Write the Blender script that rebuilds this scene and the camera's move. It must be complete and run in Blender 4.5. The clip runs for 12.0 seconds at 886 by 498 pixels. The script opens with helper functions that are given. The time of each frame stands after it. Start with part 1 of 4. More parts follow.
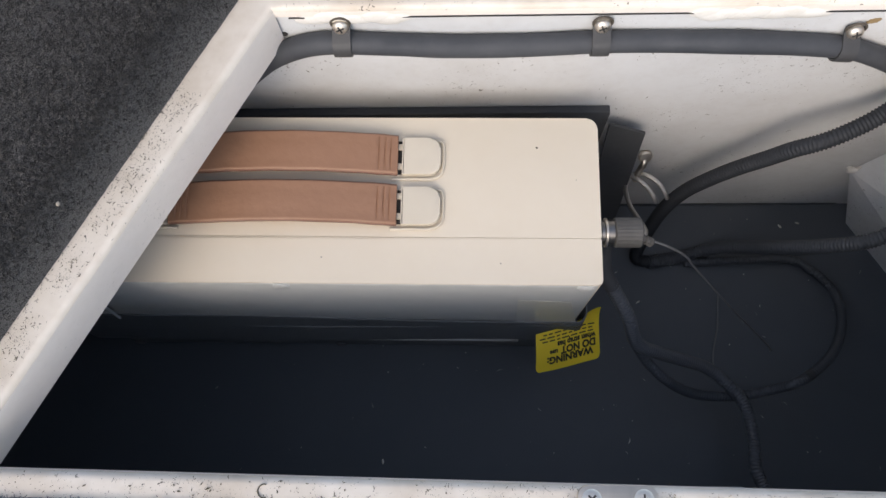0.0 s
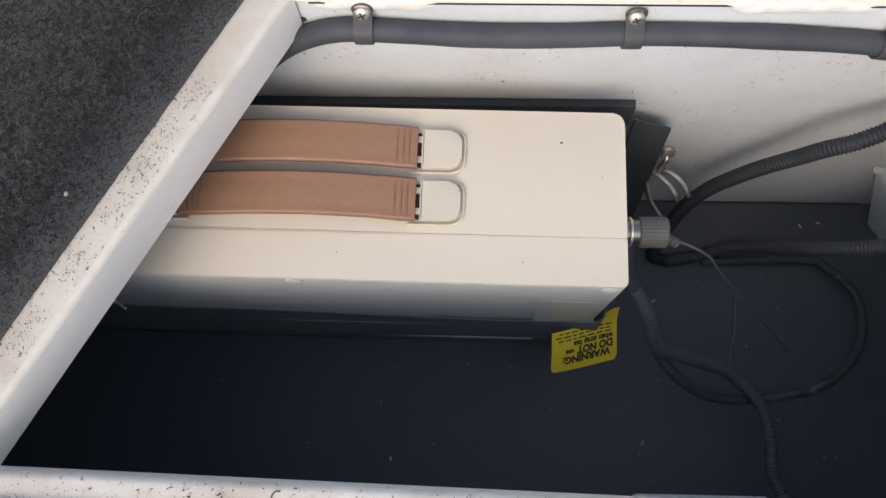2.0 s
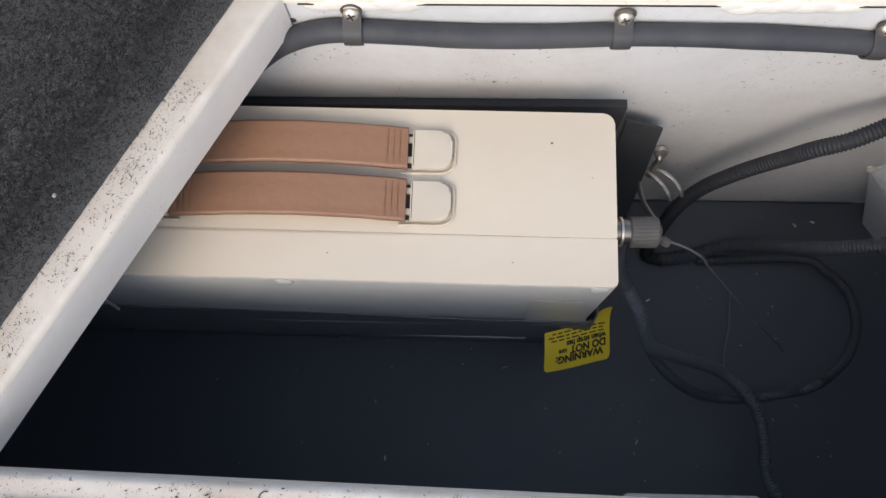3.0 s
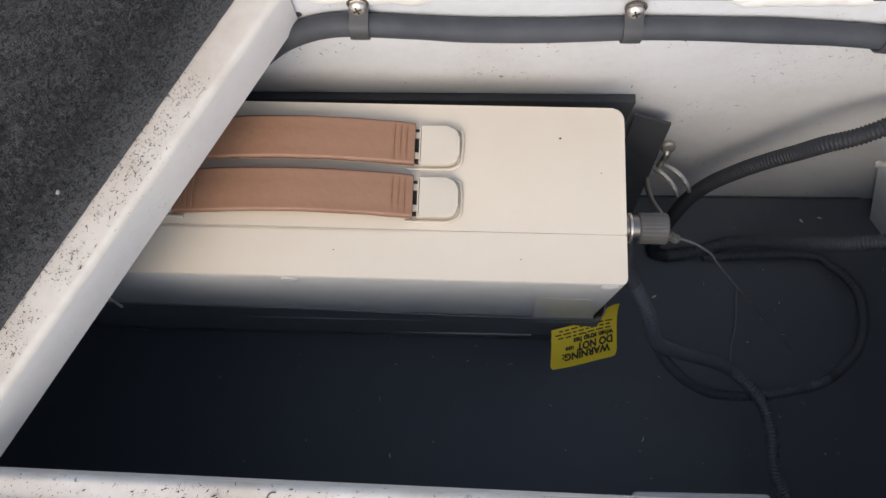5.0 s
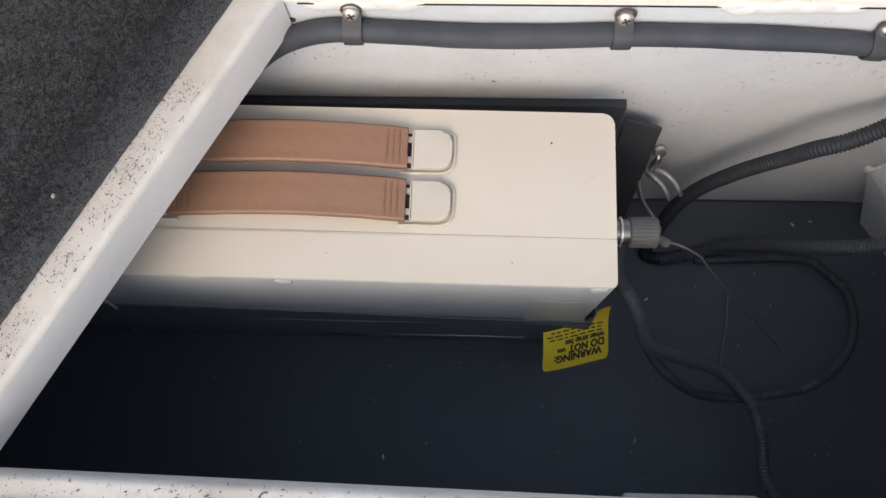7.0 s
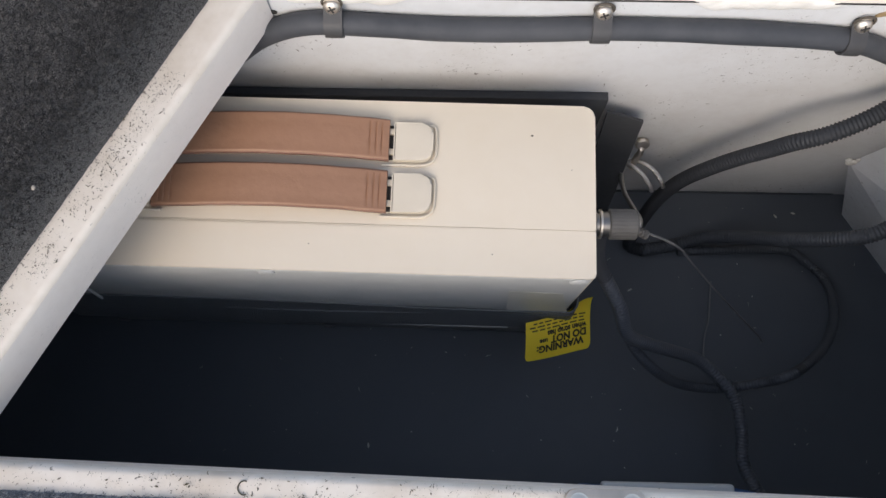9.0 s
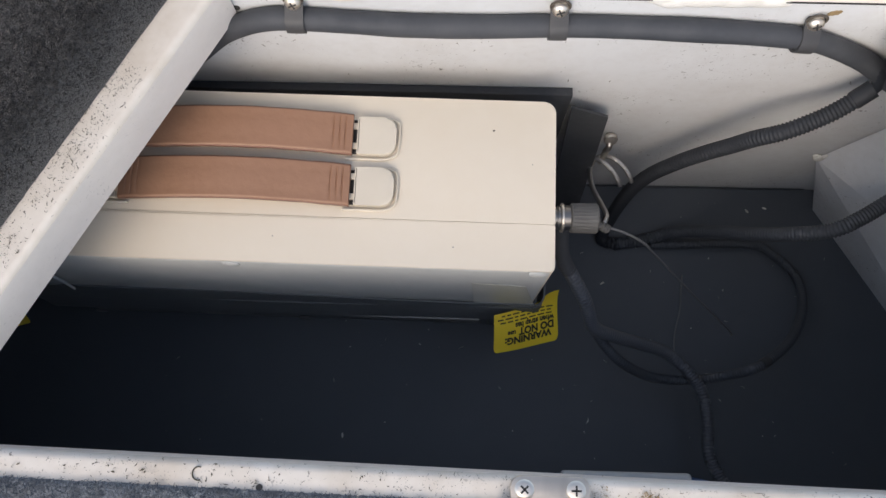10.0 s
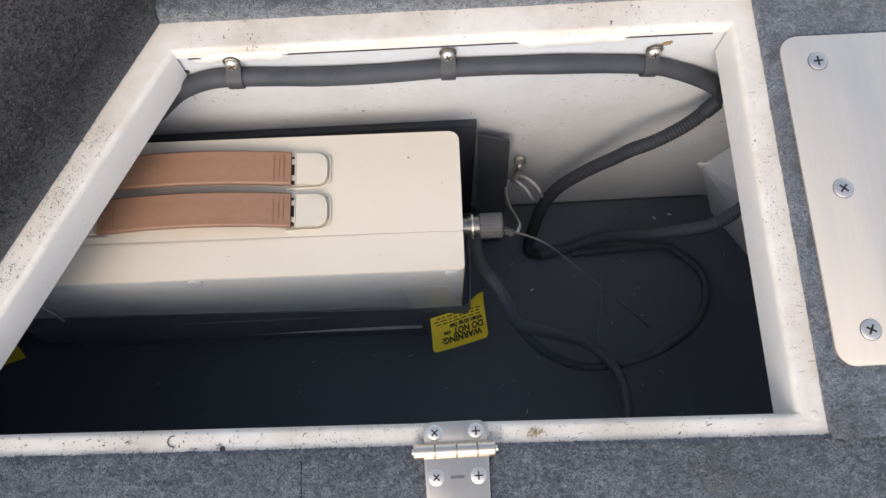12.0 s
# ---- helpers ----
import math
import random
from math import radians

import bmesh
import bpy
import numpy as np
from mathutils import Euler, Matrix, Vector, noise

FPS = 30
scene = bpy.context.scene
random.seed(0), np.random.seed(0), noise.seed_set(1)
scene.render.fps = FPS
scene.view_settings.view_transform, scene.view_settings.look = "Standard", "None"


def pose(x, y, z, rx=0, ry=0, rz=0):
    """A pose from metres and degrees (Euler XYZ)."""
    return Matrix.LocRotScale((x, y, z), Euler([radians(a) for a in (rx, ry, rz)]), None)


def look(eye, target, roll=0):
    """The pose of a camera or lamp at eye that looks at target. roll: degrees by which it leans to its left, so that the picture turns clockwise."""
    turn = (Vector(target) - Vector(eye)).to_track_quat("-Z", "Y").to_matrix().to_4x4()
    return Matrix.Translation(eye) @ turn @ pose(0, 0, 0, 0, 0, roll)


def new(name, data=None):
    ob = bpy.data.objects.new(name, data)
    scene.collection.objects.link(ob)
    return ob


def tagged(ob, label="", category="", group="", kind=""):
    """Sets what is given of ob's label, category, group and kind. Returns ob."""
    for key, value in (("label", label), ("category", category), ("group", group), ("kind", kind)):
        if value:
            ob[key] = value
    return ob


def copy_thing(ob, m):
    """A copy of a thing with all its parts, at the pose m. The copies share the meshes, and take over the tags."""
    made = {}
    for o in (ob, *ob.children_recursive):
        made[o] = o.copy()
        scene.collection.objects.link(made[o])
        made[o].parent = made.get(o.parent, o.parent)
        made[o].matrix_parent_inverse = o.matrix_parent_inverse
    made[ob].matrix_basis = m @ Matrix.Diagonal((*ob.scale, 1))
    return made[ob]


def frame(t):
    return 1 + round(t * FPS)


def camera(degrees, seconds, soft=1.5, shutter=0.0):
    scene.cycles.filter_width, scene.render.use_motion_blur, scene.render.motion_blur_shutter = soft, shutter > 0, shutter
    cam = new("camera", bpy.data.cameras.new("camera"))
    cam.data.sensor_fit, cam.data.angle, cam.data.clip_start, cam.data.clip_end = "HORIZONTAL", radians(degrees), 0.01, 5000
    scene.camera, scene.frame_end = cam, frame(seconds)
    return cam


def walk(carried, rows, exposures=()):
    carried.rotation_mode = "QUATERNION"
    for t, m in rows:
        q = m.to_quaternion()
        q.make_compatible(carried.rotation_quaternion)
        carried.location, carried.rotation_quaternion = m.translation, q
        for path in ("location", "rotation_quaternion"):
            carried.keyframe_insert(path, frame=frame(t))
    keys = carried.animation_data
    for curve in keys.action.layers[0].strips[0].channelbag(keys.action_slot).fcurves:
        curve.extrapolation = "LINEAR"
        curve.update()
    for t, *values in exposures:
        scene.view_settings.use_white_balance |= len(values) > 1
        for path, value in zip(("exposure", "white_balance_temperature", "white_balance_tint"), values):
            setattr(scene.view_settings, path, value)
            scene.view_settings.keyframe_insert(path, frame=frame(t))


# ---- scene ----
cam = camera(58.2, 12.0)
PATH = [
    (0, (-0.058, 0.016, 0.389), (-0.113, 0.535, -1.542), -6.1),
    (0.5, (-0.061, 0.021, 0.379), (-0.114, 0.526, -1.556), -5.9),
    (1, (-0.061, 0.023, 0.375), (-0.108, 0.513, -1.564), -5.3),
    (1.5, (-0.064, 0.024, 0.374), (-0.119, 0.509, -1.565), -5.7),
    (2, (-0.071, 0.026, 0.374), (-0.123, 0.514, -1.565), -5.0),
    (2.5, (-0.068, 0.025, 0.375), (-0.128, 0.508, -1.565), -5.9),
    (3, (-0.064, 0.027, 0.375), (-0.121, 0.511, -1.564), -5.7),
    (5, (-0.069, 0.029, 0.37), (-0.124, 0.502, -1.572), -5.7),
    (5.5, (-0.07, 0.031, 0.369), (-0.125, 0.502, -1.574), -5.6),
    (6, (-0.069, 0.03, 0.367), (-0.121, 0.502, -1.576), -5.1),
    (6.5, (-0.067, 0.029, 0.372), (-0.117, 0.507, -1.569), -4.9),
    (8.5, (-0.063, 0.03, 0.378), (-0.098, 0.485, -1.569), -3.3),
    (9, (-0.058, 0.03, 0.38), (-0.09, 0.478, -1.569), -2.9),
    (9.5, (-0.056, 0.032, 0.379), (-0.084, 0.472, -1.572), -2.5),
    (10, (-0.035, 0.028, 0.388), (-0.064, 0.461, -1.565), -2.4),
    (10.5, (-0.013, 0.033, 0.403), (-0.013, 0.46, -1.551), 0.7),
    (11, (0.002, 0.027, 0.411), (0.039, 0.448, -1.544), 4.9),
    (11.5, (-0.005, 0.012, 0.437), (0.025, 0.438, -1.517), 3.0),
    (12, (0.008, -0.025, 0.477), (0.018, 0.526, -1.445), -1.9),
]
walk(cam, [(t, look(eye, target, roll)) for t, eye, target, roll in PATH], [(0, 0.78), (9.5, 0.78), (12, 0.88)])

# ---------------------------------------------------------------- light
world = bpy.data.worlds.new("sky")
scene.world = world
world.use_nodes = True
wn = world.node_tree.nodes
sky = wn.new("ShaderNodeTexSky")
sky.sky_type = "NISHITA"
sky.sun_disc = False
SUN_ELEV, SUN_AZ = 42.0, 199.0       # degrees; azimuth clockwise from +y
sky.sun_elevation, sky.sun_rotation = radians(SUN_ELEV), radians(SUN_AZ)
sky.air_density, sky.dust_density = 1.0, 2.5
# a lightly hazed sky
pale = wn.new("ShaderNodeHueSaturation")
pale.inputs["Saturation"].default_value = 0.74
wn["Background"].inputs[1].default_value = 0.15
world.node_tree.links.new(sky.outputs[0], pale.inputs["Color"])
world.node_tree.links.new(pale.outputs[0], wn["Background"].inputs[0])

lamp = bpy.data.lights.new("sun", "SUN")
lamp.energy, lamp.angle, lamp.color = 0.55, radians(30), (1.0, 0.80, 0.58)
sun = new("sun", lamp)
_d = Vector((math.sin(radians(SUN_AZ)) * math.cos(radians(SUN_ELEV)), math.cos(radians(SUN_AZ)) * math.cos(radians(SUN_ELEV)), math.sin(radians(SUN_ELEV))))
sun.matrix_world = look(_d * 5, (0, 0, 0))


# ---------------------------------------------------------------- materials
def material(name, rough=0.5, metal=0.0, spec=0.5):
    m = bpy.data.materials.new(name)
    m.use_nodes = True
    b = m.node_tree.nodes["Principled BSDF"]
    b.inputs["Roughness"].default_value = rough
    b.inputs["Metallic"].default_value = metal
    b.inputs["Specular IOR Level"].default_value = spec
    return m, m.node_tree.nodes, m.node_tree.links, b


def coords(n, l, scale=(1, 1, 1), offset=(0, 0, 0)):
    tc, mp = n.new("ShaderNodeTexCoord"), n.new("ShaderNodeMapping")
    mp.inputs["Scale"].default_value = scale
    mp.inputs["Location"].default_value = offset
    l.new(tc.outputs["Object"], mp.inputs[0])
    return mp.outputs[0]


def noise_tex(n, l, vec, scale, detail=4.0, rough=0.55, distort=0.0):
    t = n.new("ShaderNodeTexNoise")
    t.inputs["Scale"].default_value, t.inputs["Detail"].default_value = scale, detail
    t.inputs["Roughness"].default_value, t.inputs["Distortion"].default_value = rough, distort
    l.new(vec, t.inputs["Vector"])
    return t.outputs["Fac"]


def ramp(n, l, fac, stops):
    r = n.new("ShaderNodeValToRGB")
    el = r.color_ramp.elements
    while len(el) < len(stops):
        el.new(0.5)
    for e, (p, c) in zip(el, stops):
        e.position, e.color = p, (c if len(c) == 4 else (*c, 1)) if isinstance(c, tuple) else (c, c, c, 1)
    l.new(fac, r.inputs[0])
    return r.outputs[0]


def mix(n, l, fac, a, b, kind="MIX"):
    m = n.new("ShaderNodeMix")
    m.data_type, m.blend_type = "RGBA", kind
    for sock, v in ((m.inputs[0], fac), (m.inputs[6], a), (m.inputs[7], b)):
        if isinstance(v, (int, float)):
            sock.default_value = v
        elif isinstance(v, tuple):
            sock.default_value = (*v, 1)
        else:
            l.new(v, sock)
    return m.outputs[2]


def bump(n, l, b, height, strength, dist=0.001):
    bp = n.new("ShaderNodeBump")
    bp.inputs["Strength"].default_value, bp.inputs["Distance"].default_value = strength, dist
    l.new(height, bp.inputs["Height"])
    l.new(bp.outputs[0], b.inputs["Normal"])


def painted(name, base, dirt, specks=0.0, rough=0.38, grime=0.35, streak=(1, 1, 1)):
    """Gloss paint with blotchy grime and dark specks."""
    m, n, l, b = material(name, rough)
    v = coords(n, l)
    blot = noise_tex(n, l, v, 14, 5, 0.6)
    fine = noise_tex(n, l, v, 160, 3)
    c = mix(n, l, ramp(n, l, blot, [(0.42, 0.0), (0.75, grime)]), base, dirt)
    c = mix(n, l, ramp(n, l, fine, [(0.45, 0.0), (0.8, 0.12)]), c, dirt)
    if specks:
        vs = coords(n, l, streak)
        sp = noise_tex(n, l, vs, 330, 1.5, 0.5, 1.2)
        zone = noise_tex(n, l, v, 11, 2)
        f1 = ramp(n, l, sp, [(0.69, 0.0), (0.725, 1.0)])
        f2 = ramp(n, l, zone, [(0.46, 0.0), (0.6, specks)])
        f = mix(n, l, 1.0, f1, f2, "MULTIPLY")
        c = mix(n, l, f, c, (0.045, 0.04, 0.03))
        hair = noise_tex(n, l, coords(n, l, (1, 0.35, 1), (3, 1, 0)), 420, 1, 0.5, 3.0)
        f = mix(n, l, 1.0, ramp(n, l, hair, [(0.72, 0.0), (0.75, 0.8)]), f2, "MULTIPLY")
        c = mix(n, l, f, c, (0.07, 0.055, 0.035))
    l.new(c, b.inputs["Base Color"])
    l.new(ramp(n, l, blot, [(0.3, rough - 0.06), (0.8, rough + 0.2)]), b.inputs["Roughness"])
    bump(n, l, b, noise_tex(n, l, v, 55, 3), 0.12)
    return m


def carpet_mat(name, dark, light, fleck, soil, sheen=0.25, tufts=130, depth=0.75):
    m, n, l, b = material(name, 0.95, 0, 0.15)
    v = coords(n, l)
    a = noise_tex(n, l, v, 1000, 4, 0.7, 0.5)
    w = noise_tex(n, l, v, 24, 4, 0.6)
    c = mix(n, l, ramp(n, l, a, [(0.36, 0.0), (0.66, 1.0)]), dark, light)
    c = mix(n, l, ramp(n, l, w, [(0.4, 0.0), (0.75, 0.2)]), c, fleck)
    tuft = noise_tex(n, l, coords(n, l, (0.6, 1.0, 1.0)), tufts, 3, 0.65, 1.2)
    c = mix(n, l, ramp(n, l, tuft, [(0.47, 0.0), (0.62, depth)]), c, dark)
    f = noise_tex(n, l, v, 900, 2)
    c = mix(n, l, ramp(n, l, f, [(0.66, 0.0), (0.72, 0.7)]), c, fleck)
    c = mix(n, l, ramp(n, l, noise_tex(n, l, v, 9, 5, 0.65, 1.0), [(0.48, 0.0), (0.72, 0.7)]), c, soil)
    l.new(c, b.inputs["Base Color"])
    b.inputs["Sheen Weight"].default_value = sheen
    b.inputs["Sheen Tint"].default_value = (1.0, 0.97, 0.94, 1)
    b.inputs["Sheen Roughness"].default_value = 0.6
    bump(n, l, b, a, 1.0, 0.0022)
    return m


def plain(name, base, other, rough=0.5, metal=0.0, scale=60, amount=0.5, relief=0.1, stretch=(1, 1, 1), spec=0.5):
    m, n, l, b = material(name, rough, metal, spec)
    v = coords(n, l, stretch)
    a = noise_tex(n, l, v, scale, 5, 0.6)
    big = noise_tex(n, l, v, scale / 6, 3)
    c = mix(n, l, ramp(n, l, a, [(0.35, 0.0), (0.75, amount)]), base, other)
    c = mix(n, l, ramp(n, l, big, [(0.45, 0.0), (0.8, amount)]), c, other)
    l.new(c, b.inputs["Base Color"])
    l.new(ramp(n, l, big, [(0.3, max(rough - 0.06, 0.02)), (0.8, min(rough + 0.14, 1.0))]), b.inputs["Roughness"])
    if relief:
        bump(n, l, b, a, relief)
    return m


M_FRAME = painted("ledge_paint", (0.715, 0.662, 0.59), (0.42, 0.34, 0.25), 1.0, 0.36, 0.75)
M_WALL = painted("locker_paint", (0.655, 0.67, 0.685), (0.36, 0.33, 0.30), 0.75, 0.42, 0.3)
M_SEAL = plain("sealant", (0.82, 0.81, 0.78), (0.62, 0.58, 0.52), 0.45, scale=90, relief=0.5)
M_CARPET = carpet_mat("grey_marine_carpet", (0.078, 0.090, 0.108), (0.42, 0.455, 0.50), (0.36, 0.39, 0.42), (0.15, 0.145, 0.135))
# carpet colour of the left panel, darker than the other carpets
M_CARPET_DARK = carpet_mat("dark_marine_carpet", (0.014, 0.0138, 0.0140), (0.040, 0.0395, 0.0395), (0.050, 0.049, 0.047), (0.030, 0.028, 0.0255), 0.40, 330, 0.4)
M_STEEL = plain("brushed_steel", (0.80, 0.715, 0.61), (0.71, 0.63, 0.53), 0.55, 0.85, 300, 0.5, 0.05, (1, 0.04, 1))
M_HINGE = plain("worn_stainless", (0.76, 0.655, 0.535), (0.58, 0.495, 0.40), 0.34, 1.0, 90, 0.7, 0.1, (1, 0.15, 1))
M_CHROME = plain("bright_steel", (0.84, 0.765, 0.665), (0.62, 0.56, 0.48), 0.36, 1.0, 200, 0.4, 0.0)
M_NICKEL = plain("worn_nickel", (0.30, 0.285, 0.265), (0.17, 0.16, 0.15), 0.3, 1.0, 200, 0.5, 0.0)
M_GALV = plain("galvanised_wire", (0.60, 0.59, 0.57), (0.42, 0.41, 0.40), 0.4, 1.0, 300, 0.5, 0.1)
M_DARK = plain("dark_recess", (0.02, 0.02, 0.02), (0.05, 0.045, 0.04), 0.7)
M_CREAM = plain("cream_plastic", (0.745, 0.668, 0.545), (0.69, 0.60, 0.465), 0.42, scale=40, amount=0.35, relief=0.03)
M_BUCKLE = plain("cream_enamel", (0.66, 0.595, 0.485), (0.60, 0.535, 0.43), 0.42, scale=80, amount=0.4, relief=0.0)
M_TAN = plain("tan_leatherette", (0.325, 0.178, 0.108), (0.27, 0.142, 0.084), 0.5, scale=180, amount=0.5, relief=0.35)
M_EDGE_SHADE = plain("strap_edge_shade", (0.20, 0.095, 0.058), (0.15, 0.07, 0.045), 0.5, scale=180, amount=0.5, relief=0.2)
M_BLACKP = plain("black_plastic", (0.030, 0.032, 0.036), (0.05, 0.05, 0.054), 0.42, scale=90, relief=0.1)
M_BASE = plain("dark_grey_plastic", (0.165, 0.172, 0.180), (0.20, 0.207, 0.215), 0.4, scale=60, relief=0.05)
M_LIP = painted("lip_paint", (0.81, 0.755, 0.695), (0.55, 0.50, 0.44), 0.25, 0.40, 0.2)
M_FLOOR = plain("black_floor_coating", (0.080, 0.091, 0.106), (0.093, 0.104, 0.119), 0.52, scale=30, amount=0.6, relief=0.05, spec=0.5)
M_FOAM = plain("black_foam_board", (0.038, 0.041, 0.046), (0.052, 0.055, 0.060), 0.75, scale=240, relief=0.4)
M_WEB = plain("black_webbing", (0.13, 0.14, 0.15), (0.165, 0.175, 0.185), 0.36, scale=900, relief=0.8, stretch=(1, 1, 3))
M_TUBE = plain("grey_black_tubing", (0.042, 0.046, 0.054), (0.080, 0.083, 0.090), 0.62, scale=45, amount=0.6, relief=0.15, spec=0.35)
M_CORR = plain("black_corrugated_plastic", (0.015, 0.018, 0.024), (0.026, 0.030, 0.037), 0.6, scale=60, relief=0.1)
# two lightened copies of M_CORR: haze over the deep conduits put into colour
M_CORR_HAZE = plain("hazed_corrugated_plastic", (0.074, 0.081, 0.093), (0.094, 0.101, 0.112), 0.42, scale=60, relief=0.1)
M_CORR_HAZE_DIM = plain("dim_hazed_corrugated_plastic", (0.054, 0.061, 0.072), (0.066, 0.073, 0.084), 0.5, scale=60, relief=0.1)
# grey instead of cream: the cool shade on the case front, as colour
M_FRONT_SHADE = plain("case_front_cool_shade", (0.60, 0.61, 0.59), (0.54, 0.55, 0.53), 0.4, scale=40, amount=0.4, relief=0.03)
M_YELLOWER = plain("yellower_case_patch", (0.62, 0.615, 0.565), (0.58, 0.565, 0.50), 0.3, scale=50, relief=0.1)
M_CLAMP = plain("clamp_rubber", (0.036, 0.037, 0.040), (0.07, 0.07, 0.072), 0.5)
M_RIM = plain("rusty_rubber", (0.085, 0.070, 0.052), (0.05, 0.043, 0.036), 0.6)
M_CAP = plain("grey_cap_plastic", (0.088, 0.086, 0.082), (0.125, 0.122, 0.117), 0.55, scale=90)
M_WIRE = plain("grey_wire", (0.16, 0.16, 0.165), (0.22, 0.22, 0.22), 0.45)
M_YELLOW = plain("yellow_label", (0.95, 0.71, 0.04), (0.88, 0.63, 0.035), 0.4, scale=40, amount=0.3, relief=0.05)
M_INK = plain("black_ink", (0.03, 0.03, 0.02), (0.05, 0.045, 0.03), 0.6, relief=0)
M_BLUE = plain("blue_plastic", (0.02, 0.09, 0.28), (0.03, 0.12, 0.3), 0.4)
M_PALE = plain("pale_grey_plastic", (0.50, 0.51, 0.50), (0.42, 0.43, 0.42), 0.45)
M_CHIP = plain("pale_debris", (0.78, 0.76, 0.70), (0.5, 0.47, 0.42), 0.8)
M_RUST = plain("rust_stain", (0.36, 0.26, 0.13), (0.20, 0.14, 0.07), 0.8, scale=300, amount=0.9)
M_SCUFF = plain("ledge_scuff", (0.27, 0.235, 0.19), (0.18, 0.15, 0.12), 0.8, scale=300, amount=0.9)
M_DIRT = plain("dry_dirt", (0.05, 0.045, 0.03), (0.10, 0.085, 0.05), 0.9, scale=400, amount=0.8)
M_CRUMB = plain("crumb", (0.34, 0.30, 0.25), (0.22, 0.19, 0.16), 0.9)
M_GROUND = plain("grey_ground", (0.20, 0.20, 0.19), (0.28, 0.27, 0.25), 0.9, scale=3)


# ---------------------------------------------------------------- mesh helpers
def mesh_ob(name, bm, mat, smooth=True, angle=35):
    bmesh.ops.recalc_face_normals(bm, faces=bm.faces)
    me = bpy.data.meshes.new(name)
    bm.to_mesh(me)
    bm.free()
    me.materials.append(mat)
    for p in me.polygons:
        p.use_smooth = smooth
    if smooth:
        me.set_sharp_from_angle(angle=radians(angle))
    return new(name, me)


def part(name, bm, mat, parent, label="", smooth=True, angle=35):
    ob = mesh_ob(name, bm, mat, smooth, angle)
    ob.parent = parent
    if parent.type == "EMPTY":
        ob.matrix_parent_inverse = Matrix.Translation(-parent.location)
    if label:
        ob["label"] = label
    return ob


def thing(name, base, label, category, group="", kind=""):
    e = new(name)
    e.location, e.empty_display_size = base, 0.02
    return tagged(e, label, category, group, kind)


def setting(name, bm, mat, label, category, smooth=True):
    return tagged(mesh_ob(name, bm, mat, smooth), label, category, "", "structure")


def rbox(x0, x1, y0, y1, z0, z1, r=0.0, seg=2, bm=None, m=None):
    bm = bm or bmesh.new()
    v = bmesh.ops.create_cube(bm, size=1.0)["verts"]
    bmesh.ops.transform(bm, verts=v, matrix=Matrix.LocRotScale(((x0 + x1) / 2, (y0 + y1) / 2, (z0 + z1) / 2), None, (x1 - x0, y1 - y0, z1 - z0)))
    if m:
        bmesh.ops.transform(bm, verts=v, matrix=m)
    if r:
        e = {e for q in v for e in q.link_edges}
        bmesh.ops.bevel(bm, geom=list(e), offset=r, segments=seg, affect="EDGES", profile=0.5)
    return bm


def round_poly(pts, radii, n=6):
    out = []
    for i, p in enumerate(pts):
        a, b, r = Vector(pts[i - 1]), Vector(pts[(i + 1) % len(pts)]), radii[i]
        p = Vector(p)
        if r <= 0:
            out.append(p)
            continue
        u, w = (a - p).normalized(), (b - p).normalized()
        half = u.angle(w) / 2
        d = r / math.tan(half)
        c = p + (u + w).normalized() * (r / math.sin(half))
        s, e = p + u * d - c, p + w * d - c
        ang = s.angle_signed(e)
        for k in range(n + 1):
            t = -ang * k / n
            out.append(c + Vector((s.x * math.cos(t) - s.y * math.sin(t), s.x * math.sin(t) + s.y * math.cos(t))))
    return out


def slab(outline, z0, z1, bevel=0.0, seg=2, bm=None):
    """A plate with the given outline (2D points), from z0 to z1, its rims rounded."""
    bm = bm or bmesh.new()
    lo = [bm.verts.new((p[0], p[1], z0)) for p in outline]
    hi = [bm.verts.new((p[0], p[1], z1)) for p in outline]
    k = len(lo)
    f = [bm.faces.new(lo[::-1]), bm.faces.new(hi)]
    for i in range(k):
        bm.faces.new((lo[i], lo[(i + 1) % k], hi[(i + 1) % k], hi[i]))
    if bevel:
        e = list({e for face in f for e in face.edges})
        bmesh.ops.bevel(bm, geom=e, offset=bevel, segments=seg, affect="EDGES", profile=0.5)
    return bm


def spline(pts, step=0.002):
    """Catmull-Rom points at about even steps."""
    P = [Vector(p) for p in pts]
    P = [P[0] * 2 - P[1]] + P + [P[-1] * 2 - P[-2]]
    out = []
    for i in range(1, len(P) - 2):
        k = max(2, int((P[i + 1] - P[i]).length / step))
        for j in range(k):
            t = j / k
            a, b, c, d = P[i - 1], P[i], P[i + 1], P[i + 2]
            out.append(0.5 * (2 * b + (c - a) * t + (2 * a - 5 * b + 4 * c - d) * t * t + (3 * b - a - 3 * c + d) * t ** 3))
    out.append(P[-2])
    return out


